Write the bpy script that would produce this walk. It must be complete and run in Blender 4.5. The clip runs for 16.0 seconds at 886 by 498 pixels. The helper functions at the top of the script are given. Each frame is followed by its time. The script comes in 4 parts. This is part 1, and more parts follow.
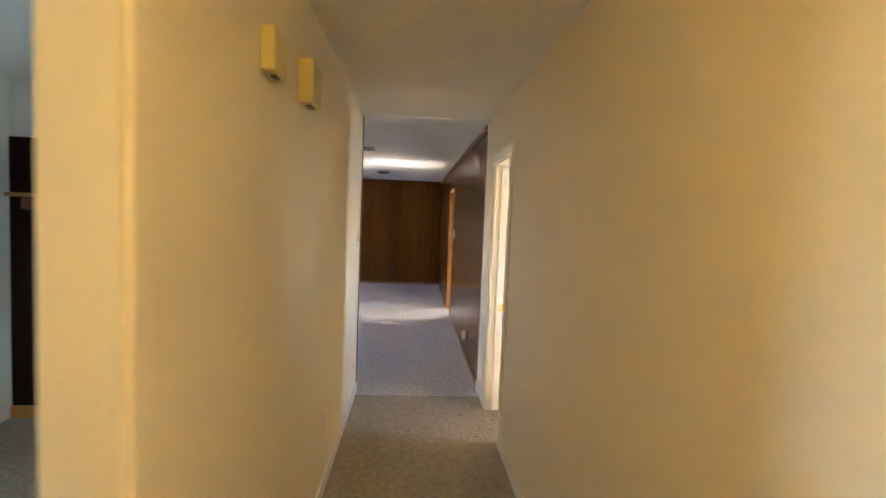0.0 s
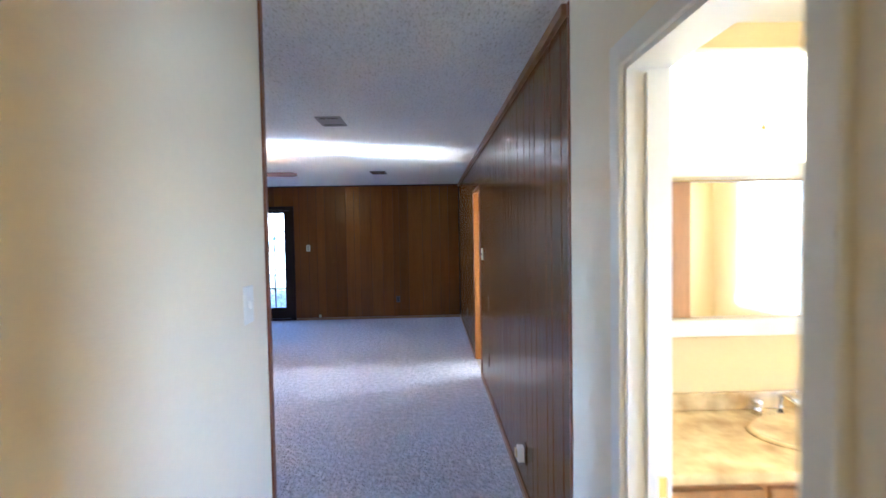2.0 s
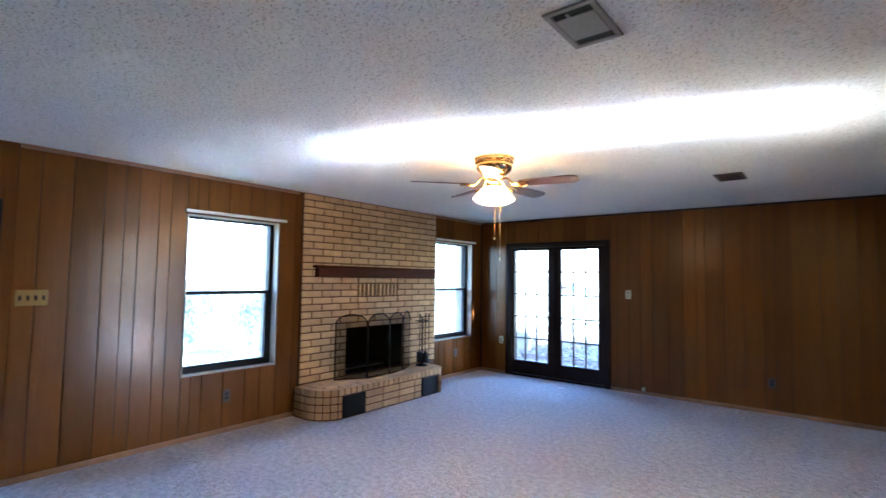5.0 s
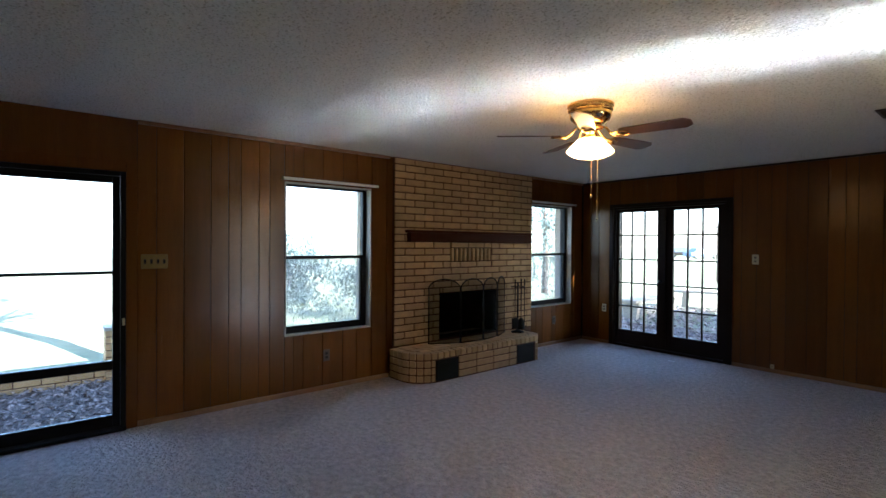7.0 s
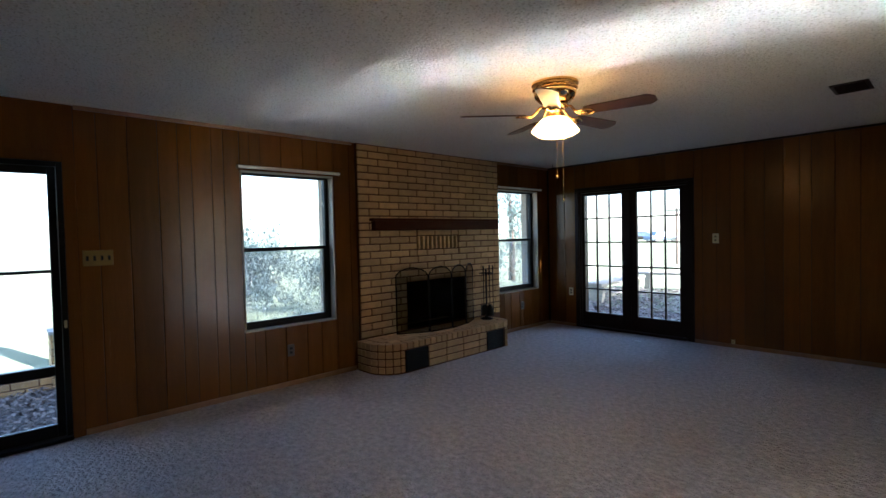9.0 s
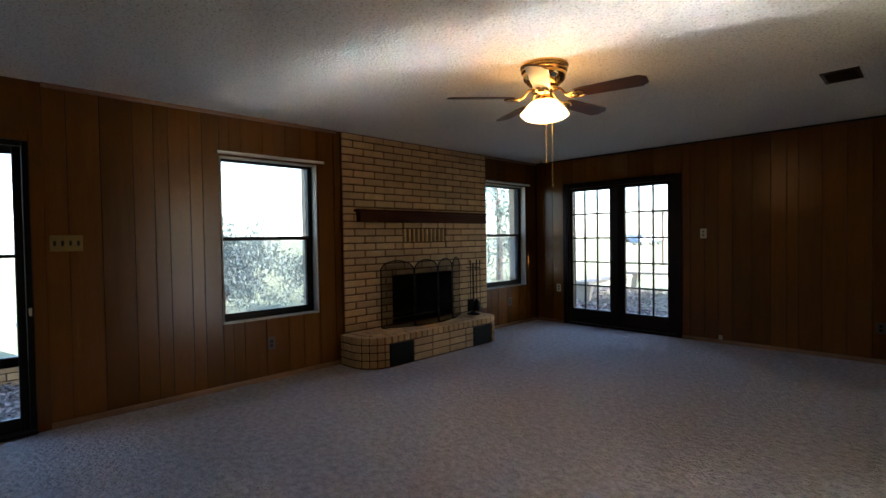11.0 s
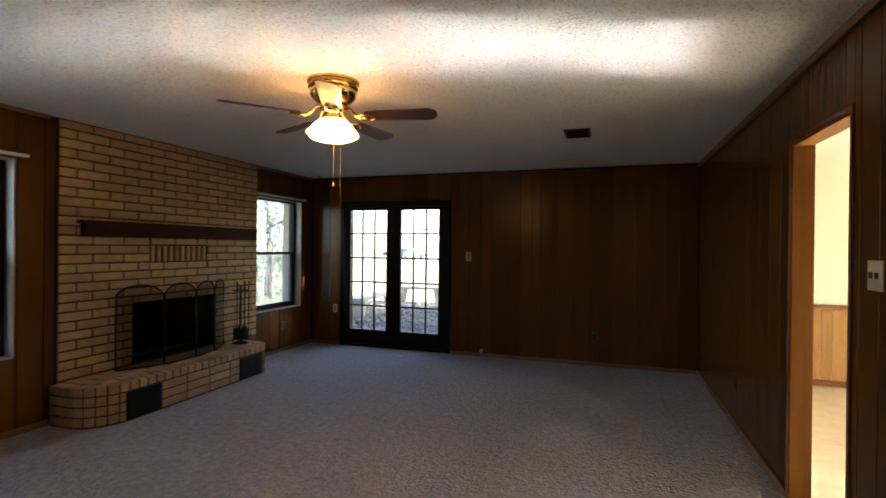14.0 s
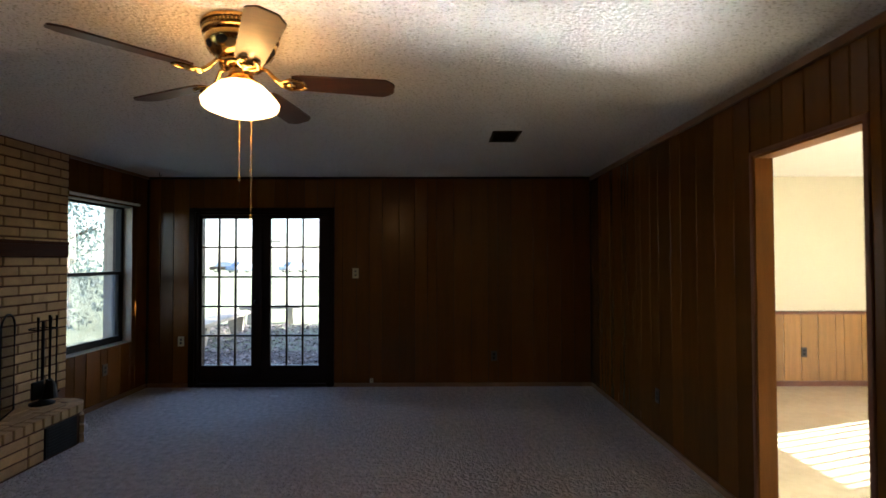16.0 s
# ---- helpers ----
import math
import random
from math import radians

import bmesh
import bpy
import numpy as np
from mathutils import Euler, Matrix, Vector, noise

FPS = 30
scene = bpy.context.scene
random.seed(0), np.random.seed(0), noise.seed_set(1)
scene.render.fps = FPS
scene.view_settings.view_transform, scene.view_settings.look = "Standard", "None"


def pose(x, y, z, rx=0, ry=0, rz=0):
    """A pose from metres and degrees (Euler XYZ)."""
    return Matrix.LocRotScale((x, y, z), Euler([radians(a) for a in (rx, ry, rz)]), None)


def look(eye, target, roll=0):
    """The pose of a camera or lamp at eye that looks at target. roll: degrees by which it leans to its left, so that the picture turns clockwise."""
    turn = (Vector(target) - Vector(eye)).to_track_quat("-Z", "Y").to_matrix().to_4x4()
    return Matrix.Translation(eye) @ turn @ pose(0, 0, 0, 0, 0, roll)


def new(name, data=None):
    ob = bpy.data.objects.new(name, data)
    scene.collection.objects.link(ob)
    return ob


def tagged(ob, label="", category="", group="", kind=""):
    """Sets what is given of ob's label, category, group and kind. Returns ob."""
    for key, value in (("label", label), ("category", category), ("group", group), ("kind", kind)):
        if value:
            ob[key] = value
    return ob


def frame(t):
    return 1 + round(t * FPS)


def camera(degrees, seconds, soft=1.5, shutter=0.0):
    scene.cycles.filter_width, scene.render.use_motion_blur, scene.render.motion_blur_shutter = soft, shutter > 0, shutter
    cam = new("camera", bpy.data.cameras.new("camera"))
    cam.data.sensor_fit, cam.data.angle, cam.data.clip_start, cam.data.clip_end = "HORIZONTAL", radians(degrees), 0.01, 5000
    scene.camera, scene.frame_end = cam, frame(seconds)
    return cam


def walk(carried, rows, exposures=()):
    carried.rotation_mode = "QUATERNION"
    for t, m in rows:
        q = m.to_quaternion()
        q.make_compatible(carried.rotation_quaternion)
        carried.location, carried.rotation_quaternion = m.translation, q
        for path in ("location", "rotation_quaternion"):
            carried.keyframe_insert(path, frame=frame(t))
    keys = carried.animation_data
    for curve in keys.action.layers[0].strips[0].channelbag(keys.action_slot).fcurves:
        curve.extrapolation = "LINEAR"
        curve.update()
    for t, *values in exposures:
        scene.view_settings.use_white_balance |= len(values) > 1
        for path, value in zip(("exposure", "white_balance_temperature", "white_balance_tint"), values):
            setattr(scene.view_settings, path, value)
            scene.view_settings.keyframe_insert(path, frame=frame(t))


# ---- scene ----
cam = camera(84.7, 16.0, shutter=0.5)
PATH = [
    (0, (0.167, 0.228, 1.565), (0.296, 2.22, 1.444), 2.3),
    (0.5, (0.175, 0.878, 1.552), (0.262, 2.87, 1.4), 2.1),
    (1, (0.232, 1.573, 1.584), (0.246, 3.572, 1.553), 2.3),
    (1.5, (0.249, 2.22, 1.568), (0.339, 4.218, 1.535), 0.3),
    (2, (0.287, 2.84, 1.586), (0.339, 4.838, 1.512), -1.0),
    (2.5, (0.286, 3.395, 1.567), (0.307, 5.395, 1.554), -0.9),
    (3, (0.33, 3.872, 1.563), (0.148, 5.864, 1.575), -2.5),
    (3.5, (0.358, 4.227, 1.587), (-0.216, 6.142, 1.645), 1.1),
    (4, (0.288, 4.523, 1.55), (-0.465, 6.375, 1.59), 1.8),
    (4.5, (0.232, 4.741, 1.519), (-0.732, 6.492, 1.552), 1.9),
    (5, (0.234, 4.93, 1.498), (-1.009, 6.491, 1.62), 0.8),
    (7.5, (0.172, 5.184, 1.45), (-1.379, 6.446, 1.418), 0.3),
    (8, (0.185, 5.215, 1.43), (-1.344, 6.504, 1.404), 0.4),
    (8.5, (0.148, 5.205, 1.433), (-1.357, 6.522, 1.415), -0.0),
    (9, (0.101, 5.234, 1.43), (-1.354, 6.606, 1.373), -1.3),
    (9.5, (0.039, 5.26, 1.343), (-1.408, 6.641, 1.308), -0.2),
    (10, (0.037, 5.314, 1.299), (-1.392, 6.712, 1.247), -0.8),
    (12.5, (0.011, 5.318, 1.361), (-1.36, 6.774, 1.324), 0.6),
    (13, (-0.014, 5.339, 1.365), (-1.232, 6.925, 1.334), 1.4),
    (13.5, (-0.083, 5.386, 1.388), (-0.937, 7.194, 1.353), 1.3),
    (14, (-0.181, 5.479, 1.433), (-0.821, 7.374, 1.427), 0.6),
    (14.5, (-0.273, 5.641, 1.439), (-0.804, 7.569, 1.405), -1.4),
    (15, (-0.459, 5.779, 1.434), (-0.83, 7.744, 1.413), 0.8),
    (15.5, (-0.714, 5.926, 1.474), (-0.781, 7.925, 1.455), -1.3),
    (16, (-0.942, 6.053, 1.466), (-0.931, 8.053, 1.512), -0.1),
]
EXPOSURES = [
    (0, 5.2, 5450, 15),
    (0.5, 5.35, 4750, 21),
    (1.0, 5.5, 4650, 20),
    (1.5, 5.45, 4400, 20),
    (2.0, 5.45, 4300, 14),
    (2.5, 4.88, 4450, 20.0),
    (3.0, 4.85, 4250, 13.0),
    (4.0, 5.26, 4550, 12.5),
    (5.0, 5.28, 4650, 12.0),
    (7.3, 3.53, 5350, 10),
    (8.5, 3.32, 5350, 10),
    (10, 3.27, 5550, 10),
    (13.5, 3.22, 6050, 12.5),
    (14, 3.43, 6050, 12.5),
    (15, 3.63, 5900, 12.5),
    (15.5, 3.53, 5850, 12.5),
    (16, 3.05, 5800, 11.5),
]
walk(cam, [(t, look(eye, target, roll)) for t, eye, target, roll in PATH], EXPOSURES)
LAMP, HALL_LAMP, BATH_SKY = 42.0, 2.8, 0.42

# ---- world, sun, exposure ----
SUN_AWAY = Vector((1.0, 0.32, 0.627)).normalized()
world = bpy.data.worlds.new("world")
scene.world = world
world.use_nodes = True
wn = world.node_tree.nodes
sky = wn.new("ShaderNodeTexSky")
sky.sky_type, sky.sun_disc = "NISHITA", False
sky.sun_elevation = math.asin(SUN_AWAY.z)
sky.sun_rotation = math.atan2(SUN_AWAY.x, SUN_AWAY.y)
world.node_tree.links.new(sky.outputs[0], wn["Background"].inputs[0])
wn["Background"].inputs[1].default_value = 0.10
scene.cycles.blur_glossy, scene.cycles.sample_clamp_indirect = 0.0, 25.0  # keep the sun's reflection off the shiny dining floor crisp
sun = new("sun", bpy.data.lights.new("sun", "SUN"))
sun.data.energy, sun.data.angle, sun.data.color = 5.0, radians(0.5), (1.0, 0.94, 0.84)
sun.matrix_world = look((20, 10, 20), Vector((20, 10, 20)) - SUN_AWAY)


# ---- materials ----
def mat(name, color, rough=0.6, metal=0.0, var=0.12, scale=3.0, fine=60.0, bump=0.0, bscale=120.0,
        stretch=(1, 1, 1), spread=0.0, emit=None, tint=None, spec=0.5):
    """A surface with broad and fine variation, relief, and a shift from object to object (spread)."""
    m = bpy.data.materials.new(name)
    m.use_nodes = True
    nt = m.node_tree
    n, l = nt.nodes, nt.links
    b = n["Principled BSDF"]
    b.inputs["Metallic"].default_value = metal
    b.inputs["Specular IOR Level"].default_value = spec
    co = n.new("ShaderNodeTexCoord")
    mp = n.new("ShaderNodeMapping")
    mp.inputs["Scale"].default_value = stretch
    l.new(co.outputs["Object"], mp.inputs["Vector"])
    big = n.new("ShaderNodeTexNoise")
    big.inputs["Scale"].default_value, big.inputs["Detail"].default_value = scale, 4
    small = n.new("ShaderNodeTexNoise")
    small.inputs["Scale"].default_value, small.inputs["Detail"].default_value = fine, 3
    info = n.new("ShaderNodeObjectInfo")
    vec = mp.outputs["Vector"]
    if spread:
        sh = n.new("ShaderNodeVectorMath")
        sh.operation = "MULTIPLY_ADD"
        sh.inputs[1].default_value = (1, 1, 1)
        mul = n.new("ShaderNodeMath")
        mul.operation = "MULTIPLY"
        mul.inputs[1].default_value = 37.0
        l.new(info.outputs["Random"], mul.inputs[0])
        l.new(mp.outputs["Vector"], sh.inputs[0])
        l.new(mul.outputs[0], sh.inputs[2])
        vec = sh.outputs[0]
    l.new(vec, big.inputs["Vector"])
    l.new(vec, small.inputs["Vector"])
    add = n.new("ShaderNodeMath")
    add.operation = "MULTIPLY_ADD"
    add.inputs[1].default_value = 0.6
    l.new(big.outputs[0], add.inputs[0])
    fa = n.new("ShaderNodeMath")
    fa.operation = "MULTIPLY"
    fa.inputs[1].default_value = 0.4
    l.new(small.outputs[0], fa.inputs[0])
    l.new(fa.outputs[0], add.inputs[2])
    ramp = n.new("ShaderNodeValToRGB")
    c2 = tint or color
    ramp.color_ramp.elements[0].position, ramp.color_ramp.elements[1].position = 0.3, 0.7
    ramp.color_ramp.elements[0].color = (*[c * (1 - var) for c in c2], 1)
    ramp.color_ramp.elements[1].color = (*[min(1, c * (1 + var)) for c in color], 1)
    l.new(add.outputs[0], ramp.inputs[0])
    out = ramp.outputs[0]
    if spread:
        hsv = n.new("ShaderNodeHueSaturation")
        mr = n.new("ShaderNodeMapRange")
        mr.inputs[3].default_value, mr.inputs[4].default_value = 1 - spread, 1 + spread
        l.new(info.outputs["Random"], mr.inputs[0])
        l.new(mr.outputs[0], hsv.inputs["Value"])
        l.new(out, hsv.inputs["Color"])
        out = hsv.outputs[0]
    l.new(out, b.inputs["Base Color"])
    rr = n.new("ShaderNodeMapRange")
    rr.inputs[3].default_value, rr.inputs[4].default_value = max(0.02, rough - 0.07), min(1, rough + 0.07)
    l.new(big.outputs[0], rr.inputs[0])
    l.new(rr.outputs[0], b.inputs["Roughness"])
    if bump:
        tex = n.new("ShaderNodeTexNoise")
        tex.inputs["Scale"].default_value, tex.inputs["Detail"].default_value = bscale, 3
        l.new(vec, tex.inputs["Vector"])
        bp = n.new("ShaderNodeBump")
        bp.inputs["Strength"].default_value, bp.inputs["Distance"].default_value = 1.0, bump
        l.new(tex.outputs[0], bp.inputs["Height"])
        l.new(bp.outputs[0], b.inputs["Normal"])
    if emit:
        b.inputs["Emission Color"].default_value = (*emit[:3], 1)
        b.inputs["Emission Strength"].default_value = emit[3]
    return m


def see_through(name, color, share, rough=0.5):
    """Partly open stuff, such as wire mesh: share of it lets light straight through."""
    m = mat(name, color, rough, var=0.1, spec=0.08)
    nt = m.node_tree
    mix, tr = nt.nodes.new("ShaderNodeMixShader"), nt.nodes.new("ShaderNodeBsdfTransparent")
    mix.inputs[0].default_value = share
    nt.links.new(nt.nodes["Principled BSDF"].outputs[0], mix.inputs[1])
    nt.links.new(tr.outputs[0], mix.inputs[2])
    nt.links.new(mix.outputs[0], nt.nodes["Material Output"].inputs[0])
    return m


def glass(name):
    m = bpy.data.materials.new(name)
    m.use_nodes = True
    nt = m.node_tree
    nt.nodes.remove(nt.nodes["Principled BSDF"])
    mix, tr, gl = (nt.nodes.new("ShaderNode" + k) for k in ("MixShader", "BsdfTransparent", "BsdfGlossy"))
    lw, pw, fr = (nt.nodes.new("ShaderNode" + k) for k in ("LayerWeight", "Math", "MapRange"))
    lw.inputs[0].default_value = 0.5
    pw.operation, pw.inputs[1].default_value = "POWER", 4.0
    fr.inputs[3].default_value, fr.inputs[4].default_value = 0.05, 0.9
    nt.links.new(lw.outputs["Facing"], pw.inputs[0])
    nt.links.new(pw.outputs[0], fr.inputs[0])
    gl.inputs["Roughness"].default_value = 0.02
    nt.links.new(fr.outputs[0], mix.inputs[0])
    nt.links.new(tr.outputs[0], mix.inputs[1])
    nt.links.new(gl.outputs[0], mix.inputs[2])
    nt.links.new(mix.outputs[0], nt.nodes["Material Output"].inputs[0])
    return m


PANEL = mat("walnut_panelling", (0.126, 0.0438, 0.0058), 0.24, var=0.08, scale=4, fine=34, stretch=(5, 5, 0.4), bump=0.0002, bscale=14, spread=0.22, tint=(0.107, 0.0370, 0.0049), spec=0.26)
GROOVE = mat("panel_groove", (0.035, 0.016, 0.007), 0.7)
TRIM = mat("stained_trim", (0.22, 0.11, 0.045), 0.4, var=0.2, stretch=(3, 3, 3), fine=30)
REDTRIM = mat("red_brown_trim", (0.17, 0.055, 0.022), 0.35, var=0.2, stretch=(4, 4, 0.6))
JAMB = mat("oak_jamb", (0.20, 0.078, 0.012), 0.6, spec=0.12, var=0.2, stretch=(8, 8, 0.5), fine=30)
DARKWOOD = mat("dark_stained_wood", (0.011, 0.0048, 0.0026), 0.42, var=0.25, stretch=(5, 5, 0.6), spec=0.12)
MANTEL = mat("mantel_wood", (0.055, 0.014, 0.005), 0.6, var=0.3, spec=0.05, stretch=(6, 0.6, 6), fine=30)
CARPET = mat("carpet", (0.61, 0.575, 0.56), 0.95, var=0.34, scale=22, fine=80, bump=0.08, bscale=38, spec=0.1)
HALLCARPET = mat("hall_carpet", (0.40, 0.35, 0.29), 0.95, var=0.28, scale=24, fine=110, bump=0.06, bscale=40, spec=0.1)
POPCORN = mat("popcorn_ceiling", (0.86, 0.85, 0.82), 0.95, var=0.12, scale=62, fine=140, bump=0.007, bscale=62, spec=0.1)
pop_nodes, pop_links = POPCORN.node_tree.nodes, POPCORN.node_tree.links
# dark flecks: the small shade of the popcorn grains, multiplied into the colour
shade_fleck, shade_fleck_ramp, shade_fleck_mix = (pop_nodes.new("ShaderNode" + k) for k in ("TexNoise", "ValToRGB", "MixRGB"))
shade_fleck.inputs["Scale"].default_value, shade_fleck.inputs["Detail"].default_value = 80, 2
shade_fleck_ramp.color_ramp.elements[0].position, shade_fleck_ramp.color_ramp.elements[1].position = 0.57, 0.66
shade_fleck_ramp.color_ramp.elements[0].color, shade_fleck_ramp.color_ramp.elements[1].color = (1, 1, 1, 1), (0.64, 0.62, 0.58, 1)
shade_fleck_mix.blend_type = "MULTIPLY"
shade_fleck_mix.inputs[0].default_value = 1.0
pop_links.new(pop_nodes["Texture Coordinate"].outputs["Object"], shade_fleck.inputs["Vector"])
pop_links.new(shade_fleck.outputs[0], shade_fleck_ramp.inputs[0])
pop_links.new(pop_nodes["Color Ramp"].outputs[0], shade_fleck_mix.inputs[1])
pop_links.new(shade_fleck_ramp.outputs[0], shade_fleck_mix.inputs[2])
pop_links.new(shade_fleck_mix.outputs[0], pop_nodes["Principled BSDF"].inputs["Base Color"])
HALLCEILING = mat("hall_ceiling_paint", (0.84, 0.82, 0.78), 0.9, var=0.05, scale=30, bump=0.004, bscale=55, spec=0.1)
CREAM = mat("cream_paint", (0.78, 0.695, 0.54), 0.6, var=0.035, scale=1.5, bump=0.0008, bscale=160)
WHITE = mat("white_paint", (0.78, 0.76, 0.72), 0.45, var=0.04, bump=0.0004, bscale=60)
YELLOW = mat("pale_yellow_paint", (0.82, 0.76, 0.60), 0.6, var=0.04, scale=1.5, bump=0.0006, bscale=150)
BATHPAINT = mat("yellow_bath_paint", (0.78, 0.60, 0.27), 0.5, var=0.04, scale=1.5, bump=0.0006, bscale=150)
REVEAL = mat("tan_reveal_paint", (0.42, 0.37, 0.29), 0.5, var=0.06)
IVORY = mat("aged_ivory_plastic", (0.62, 0.50, 0.16), 0.4, var=0.08)
BRICK = mat("buff_brick", (0.50, 0.325, 0.148), 0.85, var=0.22, scale=9, fine=90, bump=0.003, bscale=110, spread=0.16)
MORTAR = mat("brown_mortar", (0.105, 0.043, 0.018), 0.95, var=0.25, scale=8, bump=0.003, bscale=150)
SOOT = mat("sooty_firebrick", (0.005, 0.0045, 0.004), 0.95, var=0.4, spec=0.05)
IRON = mat("black_iron", (0.006, 0.006, 0.006), 0.55, 0.2, var=0.3, bump=0.0005, spec=0.25)
BLACK = mat("black_aluminium", (0.005, 0.005, 0.006), 0.45, 0.0, var=0.2, spec=0.12)
SCREEN = see_through("fire_mesh", (0.004, 0.004, 0.004), 0.5, 0.9)
# pale blue instead of grey: the hazy glare is put into the mesh colour
INSECT = see_through("hazy_insect_mesh", (0.58, 0.68, 0.82), 0.72)
GLASS = glass("window_glass")
BRASS = mat("polished_brass", (0.72, 0.47, 0.16), 0.2, 1.0, var=0.12)
DULLBRASS = mat("dull_brass", (0.18, 0.115, 0.03), 0.35, 0.8, var=0.2)
CHROME = mat("chrome", (0.7, 0.7, 0.7), 0.12, 1.0, var=0.05)
BLADE = mat("walnut_blade", (0.075, 0.032, 0.013), 0.32, spec=0.3, var=0.3, stretch=(1, 10, 1), fine=25)
PLATE = mat("ivory_plate", (0.50, 0.42, 0.24), 0.4, var=0.05)
BROWNPLATE = mat("brown_plate", (0.04, 0.022, 0.014), 0.4, var=0.15)
VENT = mat("grey_vent_metal", (0.27, 0.26, 0.24), 0.5, 0.1, var=0.15)
VINYL = mat("marbled_vinyl", (0.84, 0.76, 0.58), 0.3, var=0.09, scale=4, fine=14, tint=(0.76, 0.64, 0.42))
vinyl_coat = VINYL.node_tree.nodes["Principled BSDF"].inputs
vinyl_coat["Coat Weight"].default_value, vinyl_coat["Coat Roughness"].default_value, vinyl_coat["Coat IOR"].default_value = 1.0, 0.185, 2.1
MARBLE = mat("cultured_marble", (0.80, 0.63, 0.30), 0.15, var=0.25, scale=6, fine=13, tint=(0.46, 0.28, 0.08))
OAK = mat("golden_oak", (0.37, 0.185, 0.048), 0.4, var=0.25, stretch=(7, 7, 0.6), fine=30, spread=0.12)
BATHTILE = mat("bath_floor_tile", (0.66, 0.58, 0.44), 0.35, var=0.12)
PAPER = mat("paper", (0.8, 0.8, 0.78), 0.7)
SLAT = mat("blind_slat", (0.78, 0.74, 0.66), 0.5, var=0.05)
GROUND = mat("dry_lawn", (0.21, 0.215, 0.13), 0.95, var=0.3, scale=0.5, fine=9, tint=(0.12, 0.15, 0.06), bump=0.02, bscale=30)
LEAFLITTER = mat("leaf_litter", (0.075, 0.055, 0.045), 0.85, var=0.45, scale=14, fine=50)
DRYLEAF = mat("dry_leaves", (0.20, 0.14, 0.10), 0.7, var=0.3)
dl_nodes, dl_links = DRYLEAF.node_tree.nodes, DRYLEAF.node_tree.links
dl_geo, dl_ramp = dl_nodes.new("ShaderNodeNewGeometry"), dl_nodes.new("ShaderNodeValToRGB")
dl_ramp.color_ramp.elements[0].color, dl_ramp.color_ramp.elements[1].color = (0.035, 0.026, 0.024, 1), (0.36, 0.29, 0.25, 1)
dl_links.new(dl_geo.outputs["Random Per Island"], dl_ramp.inputs[0])
dl_links.new(dl_ramp.outputs[0], dl_nodes["Principled BSDF"].inputs["Base Color"])
CONCRETE = mat("concrete", (0.42, 0.40, 0.36), 0.9, var=0.15, bump=0.002)
BARK = mat("bark", (0.14, 0.10, 0.075), 0.95, var=0.35, scale=8, bump=0.01, bscale=40, stretch=(2, 2, 0.5))
LEAF = mat("leaves", (0.105, 0.135, 0.130), 0.5, var=0.35, scale=6, fine=40)
leaf_nt = LEAF.node_tree
thin, leaf_mix = leaf_nt.nodes.new("ShaderNodeBsdfTranslucent"), leaf_nt.nodes.new("ShaderNodeMixShader")
thin.inputs[0].default_value = (0.17, 0.215, 0.175, 1)
leaf_nt.links.new(leaf_nt.nodes["Principled BSDF"].outputs[0], leaf_mix.inputs[1])
leaf_nt.links.new(thin.outputs[0], leaf_mix.inputs[2])
leaf_nt.links.new(leaf_mix.outputs[0], leaf_nt.nodes["Material Output"].inputs[0])
TIMBER = mat("weathered_timber", (0.32, 0.275, 0.21), 0.85, var=0.2, stretch=(1, 8, 8))
CARGLASS = mat("car_glass", (0.18, 0.22, 0.26), 0.2)
CARBLUE = mat("blue_car_paint", (0.13, 0.18, 0.27), 0.25, 0.2, var=0.05)
CARGREY = mat("silver_car_paint", (0.4, 0.42, 0.45), 0.25, 0.4, var=0.05)
CARBROWN = mat("brown_car_paint", (0.05, 0.035, 0.025), 0.3, 0.2, var=0.05)
RUBBER = mat("rubber", (0.02, 0.02, 0.02), 0.8)
SIDING = mat("pale_siding", (0.62, 0.58, 0.50), 0.8, var=0.08)
SHINGLE = mat("roof_shingle", (0.16, 0.14, 0.13), 0.9, var=0.25, scale=4)
EXTBRICK = mat("house_brick", (0.46, 0.36, 0.25), 0.9, var=0.2, scale=9, bump=0.003)


def glow(name, color, power, share=0.0):
    """Glass of a burning lamp; share of it is clear, so that the bulb behind shines out."""
    m = bpy.data.materials.new(name)
    m.use_nodes = True
    nt = m.node_tree
    b = nt.nodes["Principled BSDF"]
    b.inputs["Base Color"].default_value = (0.85, 0.82, 0.75, 1)
    b.inputs["Roughness"].default_value = 0.3
    tex = nt.nodes.new("ShaderNodeTexNoise")
    tex.inputs["Scale"].default_value = 25
    mr = nt.nodes.new("ShaderNodeMapRange")
    mr.inputs[3].default_value, mr.inputs[4].default_value = 0.75 * power, 1.25 * power
    nt.links.new(tex.outputs[0], mr.inputs[0])
    b.inputs["Emission Color"].default_value = (*color, 1)
    nt.links.new(mr.outputs[0], b.inputs["Emission Strength"])
    if share:
        mix, tr = nt.nodes.new("ShaderNodeMixShader"), nt.nodes.new("ShaderNodeBsdfTransparent")
        mix.inputs[0].default_value = share
        nt.links.new(b.outputs[0], mix.inputs[1])
        nt.links.new(tr.outputs[0], mix.inputs[2])
        nt.links.new(mix.outputs[0], nt.nodes["Material Output"].inputs[0])
    return m


SHADE = glow("lit_glass_shade", (1.0, 0.52, 0.16), LAMP * 0.03, 0.4)
BULB = glow("bulb", (1.0, 0.48, 0.13), LAMP * 0.5)
TUBEBOX = glow("lit_diffuser", (1.0, 0.74, 0.32), 0.4)
